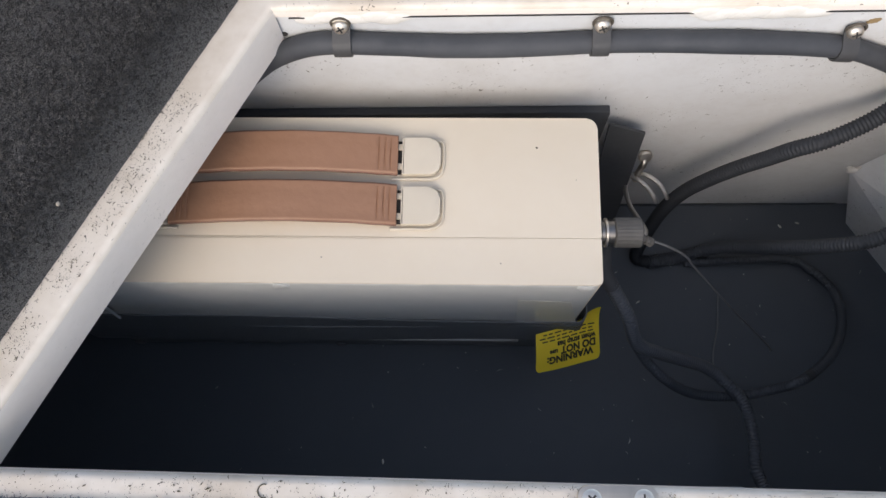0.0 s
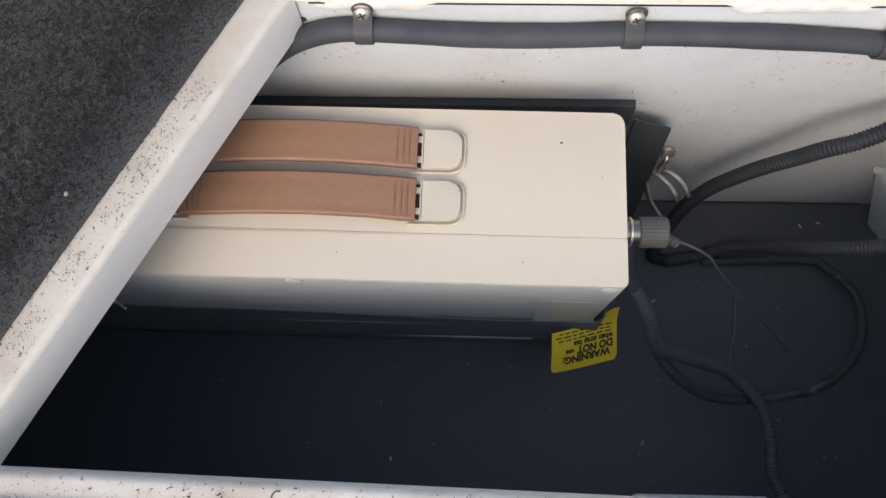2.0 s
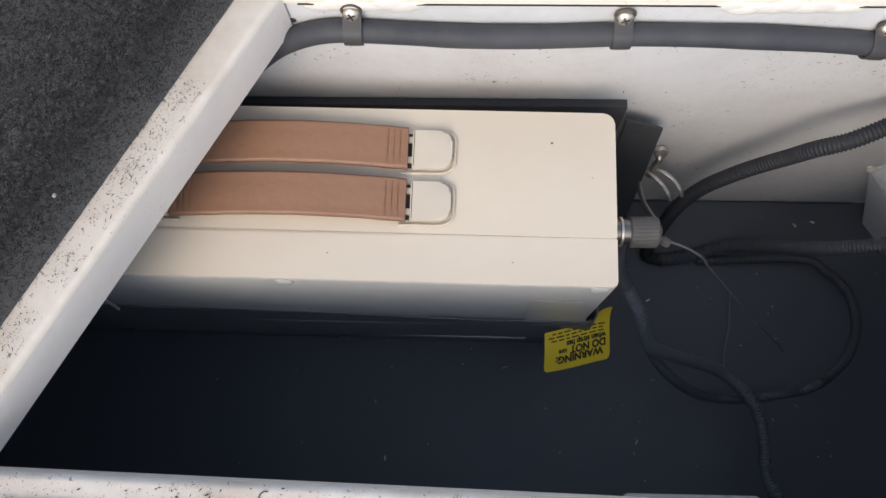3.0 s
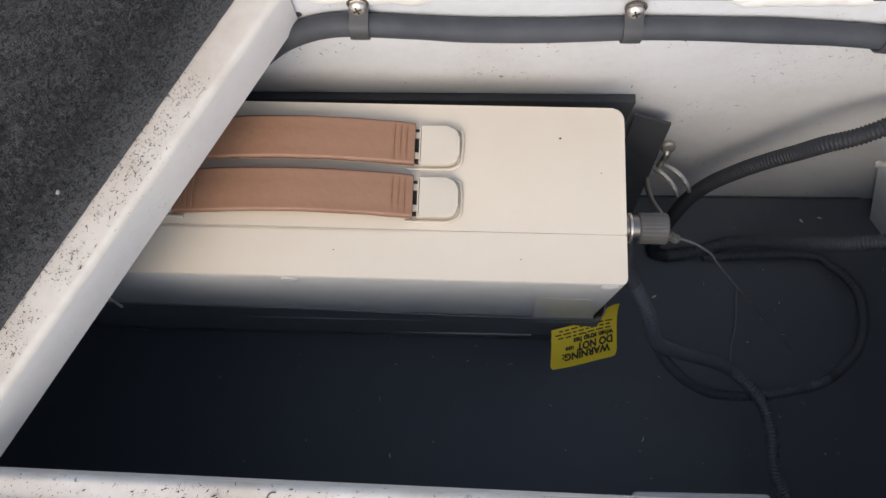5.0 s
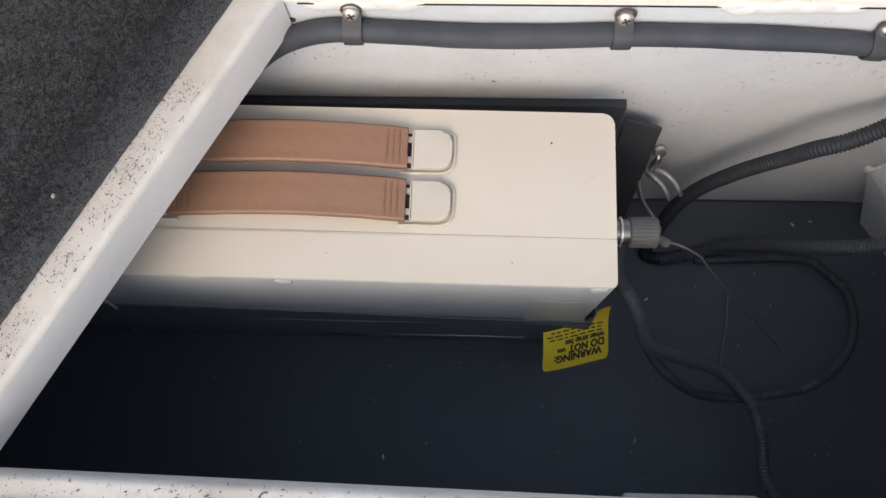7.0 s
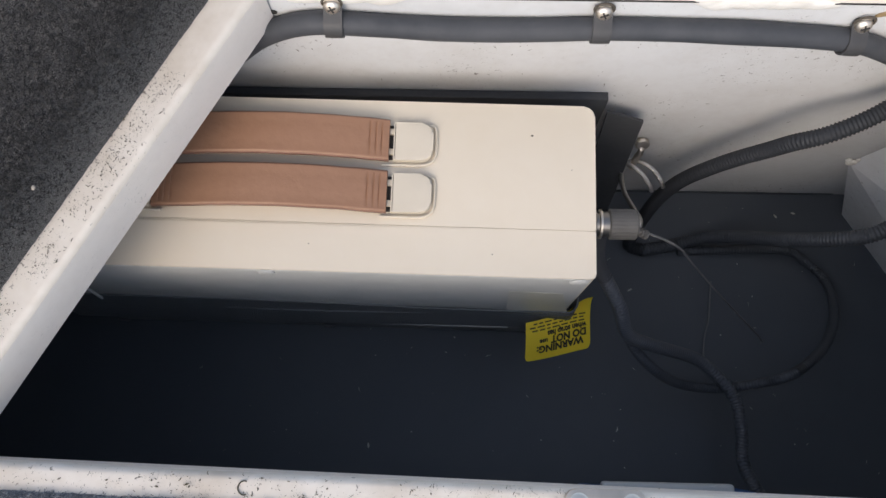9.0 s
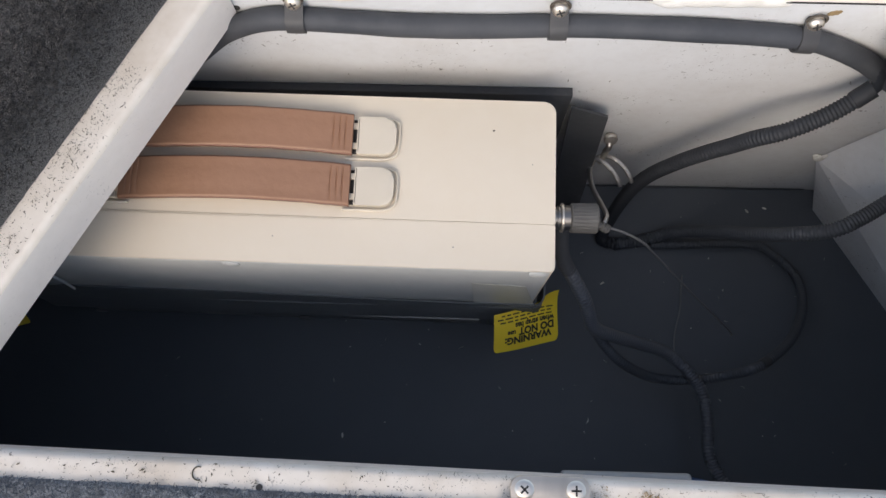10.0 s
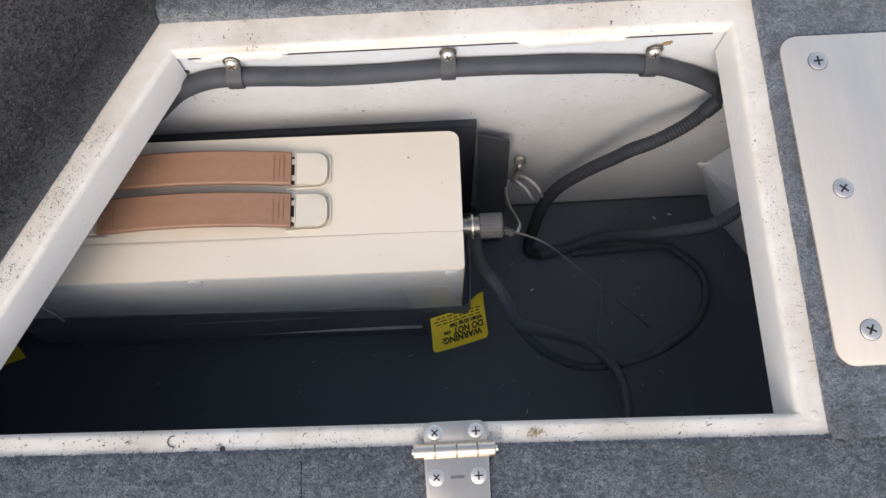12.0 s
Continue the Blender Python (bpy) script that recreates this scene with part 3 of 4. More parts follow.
def handle(yc):
    """A strap handle with enamelled end plates and wire loops; yc: its middle line."""
    hw = 0.0128
    groove = (0.0045, 0.0080, 0.0118)
    d = {0.0, 0.071} | {0.071 * k / 20 for k in range(20)} | {g + e for g in groove for e in (-0.0006, 0.0, 0.0006)}
    ds = sorted(d | {0.142 - x for x in d})
    pts = []
    for x in ds:
        u = x / 0.142
        pts.append(Vector((-0.101 - x, yc + 0.0012 * math.sin(math.pi * u), ZT + 0.0062 + 0.0055 * math.sin(math.pi * u) ** 0.8)))
    bm = bmesh.new()
    rows = []
    for i, p in enumerate(pts):
        sec = [(-1, -0.0022), (-1, 0.0009), (-0.97, 0.0013), (-0.91, 0.0015), (-0.86, 0.0014), (-0.4, 0.0018), (0, 0.0019), (0.4, 0.0018), (0.86, 0.0014), (0.91, 0.0015), (0.97, 0.0013), (1, 0.0009), (1, -0.0022)]
        j = 0.0003 * noise.noise(p * 90)
        near = min(ds[i], 0.142 - ds[i])
        dip = -0.0009 if min(abs(near - g) for g in groove) < 0.0001 else 0.0
        rows.append([bm.verts.new((p.x, p.y + s * (hw + j), p.z + h + (dip if abs(s) < 0.8 else 0))) for s, h in sec])
    for A_, B_ in zip(rows, rows[1:]):
        k = len(A_)
        for q in range(k):
            bm.faces.new((A_[q], A_[(q + 1) % k], B_[(q + 1) % k], B_[q]))
    bm.faces.new(rows[0][::-1])
    bm.faces.new(rows[-1])
    h = part("handle", bm, M_TAN, case, "tan leatherette strap handle")
    # strips along both strap edges, dark colour standing for the shade there
    for sg in (-1, 1):
        eb = bmesh.new()
        rows = []
        for p in pts:
            y = p.y + sg * (hw + 0.0003 * noise.noise(p * 90))
            rows.append([eb.verts.new((p.x, q, p.z + h_)) for q, h_ in ((y - sg * 0.0004, -0.0023), (y + sg * 0.0005, -0.0022), (y + sg * 0.0006, 0.0002), (y - sg * 0.0002, 0.0008))])
        for A_, B_ in zip(rows, rows[1:]):
            for q in range(4):
                eb.faces.new((A_[q], A_[(q + 1) % 4], B_[(q + 1) % 4], B_[q]))
        eb.faces.new(rows[0][::-1])
        eb.faces.new(rows[-1])
        part("edge_shade_strip", eb, M_EDGE_SHADE, h, "red-brown strap edge, darkened for the shade along it")
    for sgn, xe in ((1, -0.099), (-1, -0.245)):
        a, b = xe + sgn * 0.0006, xe + sgn * 0.0250
        o = [(a, yc - 0.0122), (b, yc - 0.0122), (b, yc + 0.0122), (a, yc + 0.0122)]
        if sgn < 0:
            o = o[::-1]
        part("end_plate", slab(round_poly(o, [0.0006, 0.007, 0.007, 0.0006]), ZT + 0.0006, ZT + 0.0056, 0.0012, 3), M_BUCKLE, h, "cream enamelled end plate")
        part("slot", rbox(min(a, a - sgn * 0.0030), max(a, a - sgn * 0.0030), yc - 0.011, yc + 0.011, ZT + 0.0004, ZT + 0.0022), M_DARK, h)
        for dy in (-0.0065, 0.0065):
            part("lug", rbox(min(a, a - sgn * 0.0032), max(a, a - sgn * 0.0032), yc + dy - 0.0019, yc + dy + 0.0019, ZT + 0.001, ZT + 0.0045, 0.0005), M_BUCKLE, h)
        loop = [(a - sgn * 0.007, yc - 0.0142, ZT + 0.0012), (a + sgn * 0.005, yc - 0.0142, ZT + 0.0012), (b - sgn * 0.006, yc - 0.0140, ZT + 0.0012), (b + sgn * 0.0005, yc - 0.0105, ZT + 0.0012), (b + sgn * 0.0018, yc - 0.004, ZT + 0.0012), (b + sgn * 0.0018, yc + 0.006, ZT + 0.0012), (b + sgn * 0.0006, yc + 0.0108, ZT + 0.0012), (b - sgn * 0.005, yc + 0.0132, ZT + 0.0012)]
        part("wire_loop", tube(loop, 0.0009, 8, 0.0012), M_BUCKLE, h, "cream coated wire loop")


handle(0.2022)
handle(0.1692)
TURN_CASE = Matrix.Translation((X1, Y0, 0)) @ Matrix.Rotation(radians(-0.7), 4, "Z") @ Matrix.Translation((-X1, -Y0, 0))
for o in case.children_recursive:
    o.data.transform(TURN_CASE)

# thin, slightly yellower and glossier patch low on the front of the case
front_patch = slab([(-0.0230, -0.1290), (-0.0190, -0.2210), (0.0280, -0.2240), (0.0130, -0.1360)], 0, 0.0004)
front_patch.transform(pose(0, Y0 - 0.0003, 0, 90, 0, 0))
part("front_patch", front_patch, M_YELLOWER, case, "thin, slightly yellower patch on the case front")

# pale moulding low on the dark body, half hidden by the strap
moulding = rbox(-0.300, -0.012, Y0 - 0.0024, Y0 + 0.0020, -0.3075, -0.3045, 0.0006)
moulding.transform(TURN_CASE)
part("moulding", moulding, M_PALE, case, "thin pale moulding")

# threaded plug in the end of the case
plug = thing("plug", (X1, 0.164, -0.120), "grey ribbed cable plug with bright metal collar in the case", "plug")
P = pose(X1, 0.1635, -0.1200, 0, 90, 0)
part("collar", lathe([(0.0070, -0.002), (0.0070, 0.0055), (0.0080, 0.0057), (0.0080, 0.0078), (0.0093, 0.0080), (0.0093, 0.0092), (0.0084, 0.0094), (0.0084, 0.015)], P), M_NICKEL, plug, "bright nickel threaded collar")
part("lock_ring", lathe([(0.0092, 0.0079), (0.0098, 0.0082), (0.0098, 0.0094), (0.0092, 0.0097)], P), M_CHROME, plug, "bright steel lock ring")
bm = bmesh.new()
rings_ = []
for h_, r_ in ((0.0140, 0.0088), (0.0150, 0.0096), (0.0315, 0.0096), (0.0325, 0.0090), (0.0326, 0.004)):
    rings_.append([bm.verts.new(P @ Vector(((r_ + (0.0004 if k % 2 and r_ > 0.0095 else 0)) * math.cos(2 * math.pi * k / 56), (r_ + (0.0004 if k % 2 and r_ > 0.0095 else 0)) * math.sin(2 * math.pi * k / 56), h_))) for k in range(56)])
for A_, B_ in zip(rings_, rings_[1:]):
    for k in range(56):
        bm.faces.new((A_[k], A_[(k + 1) % 56], B_[(k + 1) % 56], B_[k]))
bm.faces.new(rings_[0][::-1])
bm.faces.new(rings_[-1])
part("grip", bm, M_CAP, plug, "grey ribbed plastic grip")
part("strain_relief", tube([(X1 + 0.031, 0.1605, -0.121), (X1 + 0.036, 0.159, -0.1225), (X1 + 0.0405, 0.1578, -0.126)], 0.0026, 12, 0.001, 0.0012, 0.0022), M_CAP, plug)
part("cord", tube([(X1 + 0.040, 0.159, -0.124), (0.083, 0.1590, -0.142), (0.100, 0.1580, -0.165), (0.1160, 0.1580, -0.2000), (0.1620, 0.1430, -0.2700), (0.2190, 0.1200, -0.3450), (0.2230, 0.1160, -0.3540)], 0.0008, 8, 0.003), M_WIRE, plug, "thin grey cord running to the floor")
tagged(mesh_ob("loose_wire", tube([(0.180, 0.172, -0.352), (0.178, 0.160, -0.350), (0.176, 0.138, -0.351), (0.171, 0.117, -0.352), (0.170, 0.100, -0.352), (0.175, 0.085, -0.353)], 0.0008, 8, 0.003), M_WIRE), "thin grey wire lying on the black floor", "wire")

# ---------------------------------------------------------------- backing board
board = slab([(-0.40, 0.2535), (0.0445, 0.2535), (0.0445, 0.2595), (-0.40, 0.2595)], FLOOR_Z, -0.1285, 0.0008)
tagged(mesh_ob("backing_board", board, M_FOAM), "black foam backing board between case and wall", "board")

# ---------------------------------------------------------------- tie-down strap
strap = thing("tie_down_strap", (-0.17, 0.115, FLOOR_Z), "black webbing tie-down strap round the case with a yellow warning tag", "strap")


def front_band(z_l, z_m, z_r, half_l, half_r, y_l, y_m, y_r, ph, tilt, lean):
    pts = []
    for k in range(61):
        u = k / 60
        x = X0 - 0.002 + (X1 + 0.003 - X0) * u
        z = z_l * (1 - u) ** 2 + 2 * u * (1 - u) * z_m + z_r * u * u + 0.0012 * math.sin(7 * u + ph)
        y = y_l * (1 - u) + y_r * u + (y_m - (y_l + y_r) / 2) * 4 * u * (1 - u) - 0.0004 * (1 + math.sin(9 * u + 2 * ph))
        pts.append(Vector((x, y, z)))
    r = 0.006
    e = pts[-1]
    for k in range(1, 7):
        a = math.pi / 2 * k / 6
        pts.append(e + Vector((r * math.sin(a), r * (1 - math.cos(a)), 0.0015 * k)))
    pts.append(pts[-1] + Vector((0.001, 0.05, 0.01)))
    return ribbon(pts, lambda u: Vector((0, lean + tilt * math.sin(5 * u + ph), half_l * (1 - u) + half_r * u)), 0.0011)


for b_ in (front_band(-0.224, -0.230, -0.240, 0.026, 0.026, 0.1196, 0.1196, 0.1195, 0.3, 0.0003, 0.0004), front_band(-0.258, -0.270, -0.240, 0.026, 0.019, 0.1177, 0.1174, 0.1166, 1.9, 0.0006, 0.0022)):
    w_ = part("webbing", b_, M_WEB, strap)
    w_.data.transform(TURN_CASE)
tail = [Vector(p) for p in ((0.058, 0.2150, -0.335), (0.0605, 0.2260, -0.285), (0.0610, 0.2370, -0.230), (0.0600, 0.2440, -0.180), (0.0590, 0.2480, -0.143))]
part("webbing", ribbon(spline(tail, 0.006), lambda u: Vector((0.0140, -0.0005, -0.007 * u)), 0.002), M_FOAM, strap, "loose folded webbing end against the wall")

# warning tag, hanging out from the strap
Q1, Q2, Q3, Q4 = Vector((-0.0020, 0.0850, -0.2520)), Vector((0.0500, 0.0970, -0.2520)), Vector((0.0450, 0.1270, -0.2290)), Vector((-0.0030, 0.1130, -0.2300))


def tag_point(u, v, lift=0.0):
    """u from the tag's far end to its near end, v from its hem to the strap."""
    p = (Q1 * (1 - u) + Q2 * u) * (1 - v) + (Q4 * (1 - u) + Q3 * u) * v
    n = (Q2 - Q1).cross(Q4 - Q1).normalized()
    return p + n * (lift + 0.0016 * math.sin(math.pi * v) + 0.0008 * math.sin(5 * u) + 0.006 * u ** 4 * v ** 3)


bm = bmesh.new()
rr = 0.14
g = []
VS = [0, 0.01, 0.03, 0.06, 0.10, 0.14] + [0.14 + 0.86 * k / 9 for k in range(1, 10)]
for v in VS:
    row = []
    for i in range(21):
        u = i / 20
        ins = 0.0
        if v < rr:
            ins = 0.06 * (1 - math.sqrt(max(0, 1 - (1 - v / rr) ** 2)))
        uu = ins + u * (1 - 2 * ins)
        row.append(bm.verts.new(tag_point(uu, v * (1 + 0.42 * max(0.0, (u - 0.62) / 0.38) ** 1.3))))
    g.append(row)
for j in range(len(VS) - 1):
    for i in range(20):
        bm.faces.new((g[j][i], g[j][i + 1], g[j + 1][i + 1], g[j + 1][i]))
tag = part("warning_tag", bm, M_YELLOW, strap, "creased yellow warning tag with black print")


def printed(text, u_right, v, size, wide=1.3):
    """Black lettering on the tag, starting at u_right and reading towards the far end, its feet towards the strap."""
    cu = bpy.data.curves.new("print", "FONT")
    cu.body, cu.size, cu.resolution_u, cu.offset = text, 1.0, 3, 0.045
    ob = bpy.data.objects.new("print", cu)
    scene.collection.objects.link(ob)
    dg = bpy.context.evaluated_depsgraph_get()
    me = bpy.data.meshes.new_from_object(ob.evaluated_get(dg))
    bpy.data.objects.remove(ob)
    W, H = (Q2 - Q1).length, (Q4 - Q1).length
    for q in me.vertices:
        q.co = tag_point(u_right - q.co.x * wide * size / W, v - q.co.y * size / H, 0.0003)
    me.materials.append(M_INK)
    p = new("print", me)
    p.parent = tag
    return p


printed("WARNING:", 0.89, 0.36, 0.0088, 0.86)
printed("DO NOT", 0.94, 0.56, 0.0088, 0.82)
printed("use", 0.34, 0.53, 0.0058, 0.85)
printed("when strap has", 0.94, 0.70, 0.0066, 0.80)
for v, a, b in ((0.75, 0.10, 0.92), (0.83, 0.06, 0.90), (0.91, 0.12, 0.93)):
    bm = bmesh.new()
    u = a
    rng = random.Random(int(v * 100))
    while u < b:
        w = rng.uniform(0.05, 0.13)
        f = [bm.verts.new(tag_point(min(max(p, 0.03), 0.97), q, 0.0003)) for p, q in ((u, v), (min(u + w, b), v), (min(u + w, b), v + 0.030), (u, v + 0.030))]
        bm.faces.new(f)
        u += w + 0.03
    part("print", bm, M_INK, tag, smooth=False)

part("clip", tube([(-0.3135, 0.1222, -0.146), (-0.3145, 0.1216, -0.170), (-0.3160, 0.1200, -0.192)], 0.0011, 8), M_PALE, strap, "pale wire clip on the strap")
# second tag at the far end of the strap
bm = slab(round_poly([(-0.412, 0.096), (-0.382, 0.102), (-0.386, 0.120), (-0.414, 0.116)], [0.002] * 4), 0, 0.0006)
for v in bm.verts:
    v.co.z += -0.272 + (v.co.y - 0.096) * 1.6
part("warning_tag", bm, M_YELLOW, strap, "creased yellow tag at the far end")

# ---------------------------------------------------------------- eye bolt and hook
eye = thing("wall_bolt", (0.087, WALL_Y, -0.217), "bright steel bolt standing out of the wall", "bolt")
part("bolt_head", lathe([(0.0055, 0), (0.0055, 0.0022), (0.0045, 0.0034), (0.002, 0.0038)], pose(0.0875, 0.2555, -0.2150, 60, 0, 0)), M_CHROME, eye)
part("shank", tube([(0.087, WALL_Y + 0.004, -0.218), (0.0868, 0.2500, -0.2170), (0.0855, 0.2480, -0.2260), (0.0840, 0.2440, -0.2400)], 0.0026, 12), M_CHROME, eye)
hook = thing("wire_hook", (0.09, 0.24, -0.24), "double steel wire hook hung in the wall bolt", "hook")
part("wire", tube([(0.0840, 0.2480, -0.236), (0.092, 0.2450, -0.232), (0.1005, 0.2390, -0.233), (0.1060, 0.2310, -0.234), (0.1090, 0.2270, -0.239)], 0.0019, 10, 0.002), M_GALV, hook)
part("wire", tube([(0.0770, 0.2460, -0.236), (0.084, 0.2415, -0.232), (0.0915, 0.2350, -0.233), (0.0965, 0.2275, -0.234), (0.0995, 0.2235, -0.239)], 0.0019, 10, 0.002), M_GALV, hook)
part("wire", tube([(0.0840, 0.2480, -0.236), (0.0780, 0.2440, -0.236), (0.0735, 0.2330, -0.231), (0.0740, 0.2150, -0.220), (0.0785, 0.1980, -0.208), (0.0805, 0.1870, -0.200), (0.0775, 0.1800, -0.200)], 0.0019, 10, 0.002), M_GALV, hook)

# ---------------------------------------------------------------- conduits
upper_pts = [(-0.248, 0.2490, -0.134), (-0.222, 0.2520, -0.101), (-0.199, 0.2530, -0.0730), (-0.1765, 0.2533, -0.0468), (-0.159, 0.2533, -0.0340), (-0.144, 0.2533, -0.0285), (-0.129, 0.2533, -0.0278),
             (-0.098, 0.2533, -0.0305), (-0.065, 0.2533, -0.0332), (-0.021, 0.2533, -0.0330), (0.021, 0.2533, -0.0302), (0.067, 0.2533, -0.0308), (0.118, 0.2533, -0.0335),
             (0.164, 0.2533, -0.0395), (0.189, 0.2533, -0.0505), (0.2135, 0.2525, -0.0655), (0.232, 0.2500, -0.0800), (0.248, 0.2460, -0.090)]
pipe = thing("conduit", (0.02, 0.25, -0.03), "dark grey smooth tubing clipped along the locker wall", "conduit")
part("sleeve", tube(upper_pts, 0.0068, 18, 0.004, wobble=0.0005), M_TUBE, pipe)
part("inner_hose", tube([(0.218, 0.2515, -0.066), (0.2265, 0.2480, -0.074), (0.2315, 0.2465, -0.086), (0.2310, 0.2460, -0.098)], 0.0040, 12), M_CORR, pipe, "thinner black hose bent back at the end")

# saddle clamps: one built, two copies
CZ = -0.0278
clamp = thing("saddle_clamp", (-0.1285, WALL_Y, CZ), "dark rubber-lined clamp with a bright screw holding the conduit", "clamp", "clamps along the conduit")
arc = [(-0.1285, 0.2533 - 0.0076 * math.sin(radians(a)), CZ + 0.0076 * math.cos(radians(a))) for a in range(-20, 181, 20)]
arc = [(-0.1285, 0.2585, CZ + 0.0150), (-0.1285, 0.2580, CZ + 0.0110)] + arc[2:]
part("band", ribbon(spline(arc, 0.002), lambda u: Vector((0.0052, 0, 0)), 0.0013), M_CLAMP, clamp)
rim = [(-0.1285 + 0.0053 * math.cos(radians(a)), 0.2575, CZ + 0.0140 + 0.0056 * math.sin(radians(a))) for a in range(-20, 201, 20)]
part("rubber_rim", tube(rim, 0.0008, 8, 0.0015), M_RIM, clamp, "raised dark rubber rim")
screw(clamp, pose(-0.1285, 0.2572, CZ + 0.0125, 72, 0, 0), 0.0047, 0.8, 25)
copy_thing(clamp, pose(0.0210, WALL_Y, -0.0302, 0, 0, 0))
copy_thing(clamp, pose(0.1655, WALL_Y, -0.0402, 0, 8, 0))
ring_ = [(2 * math.pi * k / 40, 1 + 0.55 * noise.noise(Vector((2.2 * math.cos(2 * math.pi * k / 40), 2.2 * math.sin(2 * math.pi * k / 40), 4)))) for k in range(40)]
stain = slab([(0.1735 + 0.0036 * r * math.cos(a), 0.0026 * r * math.sin(a) + 0.0012 * math.cos(a)) for a, r in ring_], 0, 0.0003)
me_stain = mesh_ob("rust_stain", stain, M_RUST)
me_stain.data.transform(pose(0.002, 0.2598, -0.0215, 90, 0, 0))
tagged(me_stain, "brown rust stain on the wall by a clamp screw", "stain")


def corrugated(points, r, label, mat=None, bands=()):
    """Ribbed conduit through points; bands: (start, end, extra radius, colour) of sleeves round it, as shares of its length."""
    c = thing("corrugated_conduit", points[-1], label, "conduit")
    part("ribbed_tube", tube(points, r, 14, 0.003, r * 0.13, 0.0026), mat or M_CORR, c, "", True, 60)
    path = spline(points, 0.002)
    for a, b, more, m in bands:
        k, q = int(a * (len(path) - 1)), int(b * (len(path) - 1))
        part("sleeve", tube(path[k:q + 1:2], r + more, 16, 0.002, wobble=0.0003), m, c, "dark plastic sleeve")
    return c


corrugated([(0.2310, 0.2460, -0.090), (0.2140, 0.2365, -0.103), (0.1980, 0.2300, -0.111), (0.1830, 0.2260, -0.119), (0.1700, 0.2265, -0.133), (0.1610, 0.2290, -0.155), (0.1480, 0.2300, -0.175), (0.1340, 0.2300, -0.198), (0.1200, 0.2290, -0.228), (0.1110, 0.2250, -0.265), (0.1060, 0.2160, -0.315), (0.1040, 0.2050, -0.3470), (0.1180, 0.2000, -0.3490)],
           0.0056, "black corrugated conduit hanging from the wall down to the floor", None, [(0.0, 0.05, 0.0008, M_CORR)])
corrugated([(0.0465, 0.1400, -0.172), (0.0550, 0.1300, -0.184), (0.0630, 0.1190, -0.196), (0.0730, 0.1050, -0.221), (0.0930, 0.1000, -0.2400), (0.1180, 0.0970, -0.2620), (0.1440, 0.0920, -0.2820), (0.1660, 0.0750, -0.2900), (0.1760, 0.0580, -0.2920), (0.1790, 0.0350, -0.2920), (0.1800, 0.0070, -0.2920), (0.2000, -0.0290, -0.2930)],
           0.0050, "haze-lightened black corrugated conduit sagging from plug to front wall", M_CORR_HAZE)
corrugated([(0.0700, 0.1120, -0.228), (0.0860, 0.0930, -0.2450), (0.1040, 0.0800, -0.2600), (0.1300, 0.0730, -0.2900), (0.1550, 0.0710, -0.3000), (0.1790, 0.0720, -0.2980), (0.1990, 0.0760, -0.2850), (0.2090, 0.0790, -0.2680), (0.2310, 0.0900, -0.2800), (0.2600, 0.1110, -0.3050), (0.2810, 0.1410, -0.3300), (0.2840, 0.1710, -0.3450), (0.2660, 0.1930, -0.3490), (0.2420, 0.2030, -0.3490), (0.1500, 0.2000, -0.3509)],
           0.0040, "haze-lightened black corrugated conduit looped above the locker floor", M_CORR_HAZE_DIM, [(0.42, 0.436, 0.0006, M_BLACKP)])
corrugated([(0.345, 0.228, -0.192), (0.318, 0.2155, -0.198), (0.295, 0.2030, -0.202), (0.277, 0.1920, -0.206), (0.258, 0.1835, -0.214), (0.236, 0.1850, -0.235), (0.215, 0.1930, -0.270), (0.195, 0.2050, -0.312), (0.172, 0.2110, -0.341), (0.145, 0.2050, -0.3480), (0.116, 0.2000, -0.3490)],
           0.0058, "haze-lightened black corrugated conduit leaving through the hull panel", M_CORR_HAZE_DIM, [(0.0, 0.17, 0.0009, M_CORR)])

tagged(mesh_ob("hose", tube([(0.0370, 0.1620, -0.127), (0.0375, 0.1570, -0.140), (0.0400, 0.1490, -0.158), (0.0450, 0.1415, -0.170), (0.0480, 0.1385, -0.174)], 0.0054, 16, 0.003, wobble=0.0004), M_TUBE), "smooth dark grey hose hanging from the plug into corrugated conduit", "hose")

# ---------------------------------------------------------------- small cover on the front wall
fb = thing("terminal_cover", (0.08, -0.03, -0.19), "pale grey terminal cover on a blue base on the wall", "terminal cover")
part("base", rbox(0.030, 0.142, -0.030, -0.0035, -0.215, -0.158, 0.003), M_BLUE, fb, "blue plastic base")
part("lid", rbox(0.038, 0.123, -0.029, 0.0015, -0.1580, -0.150, 0.0025, 3), M_PALE, fb, "pale grey plastic lid")

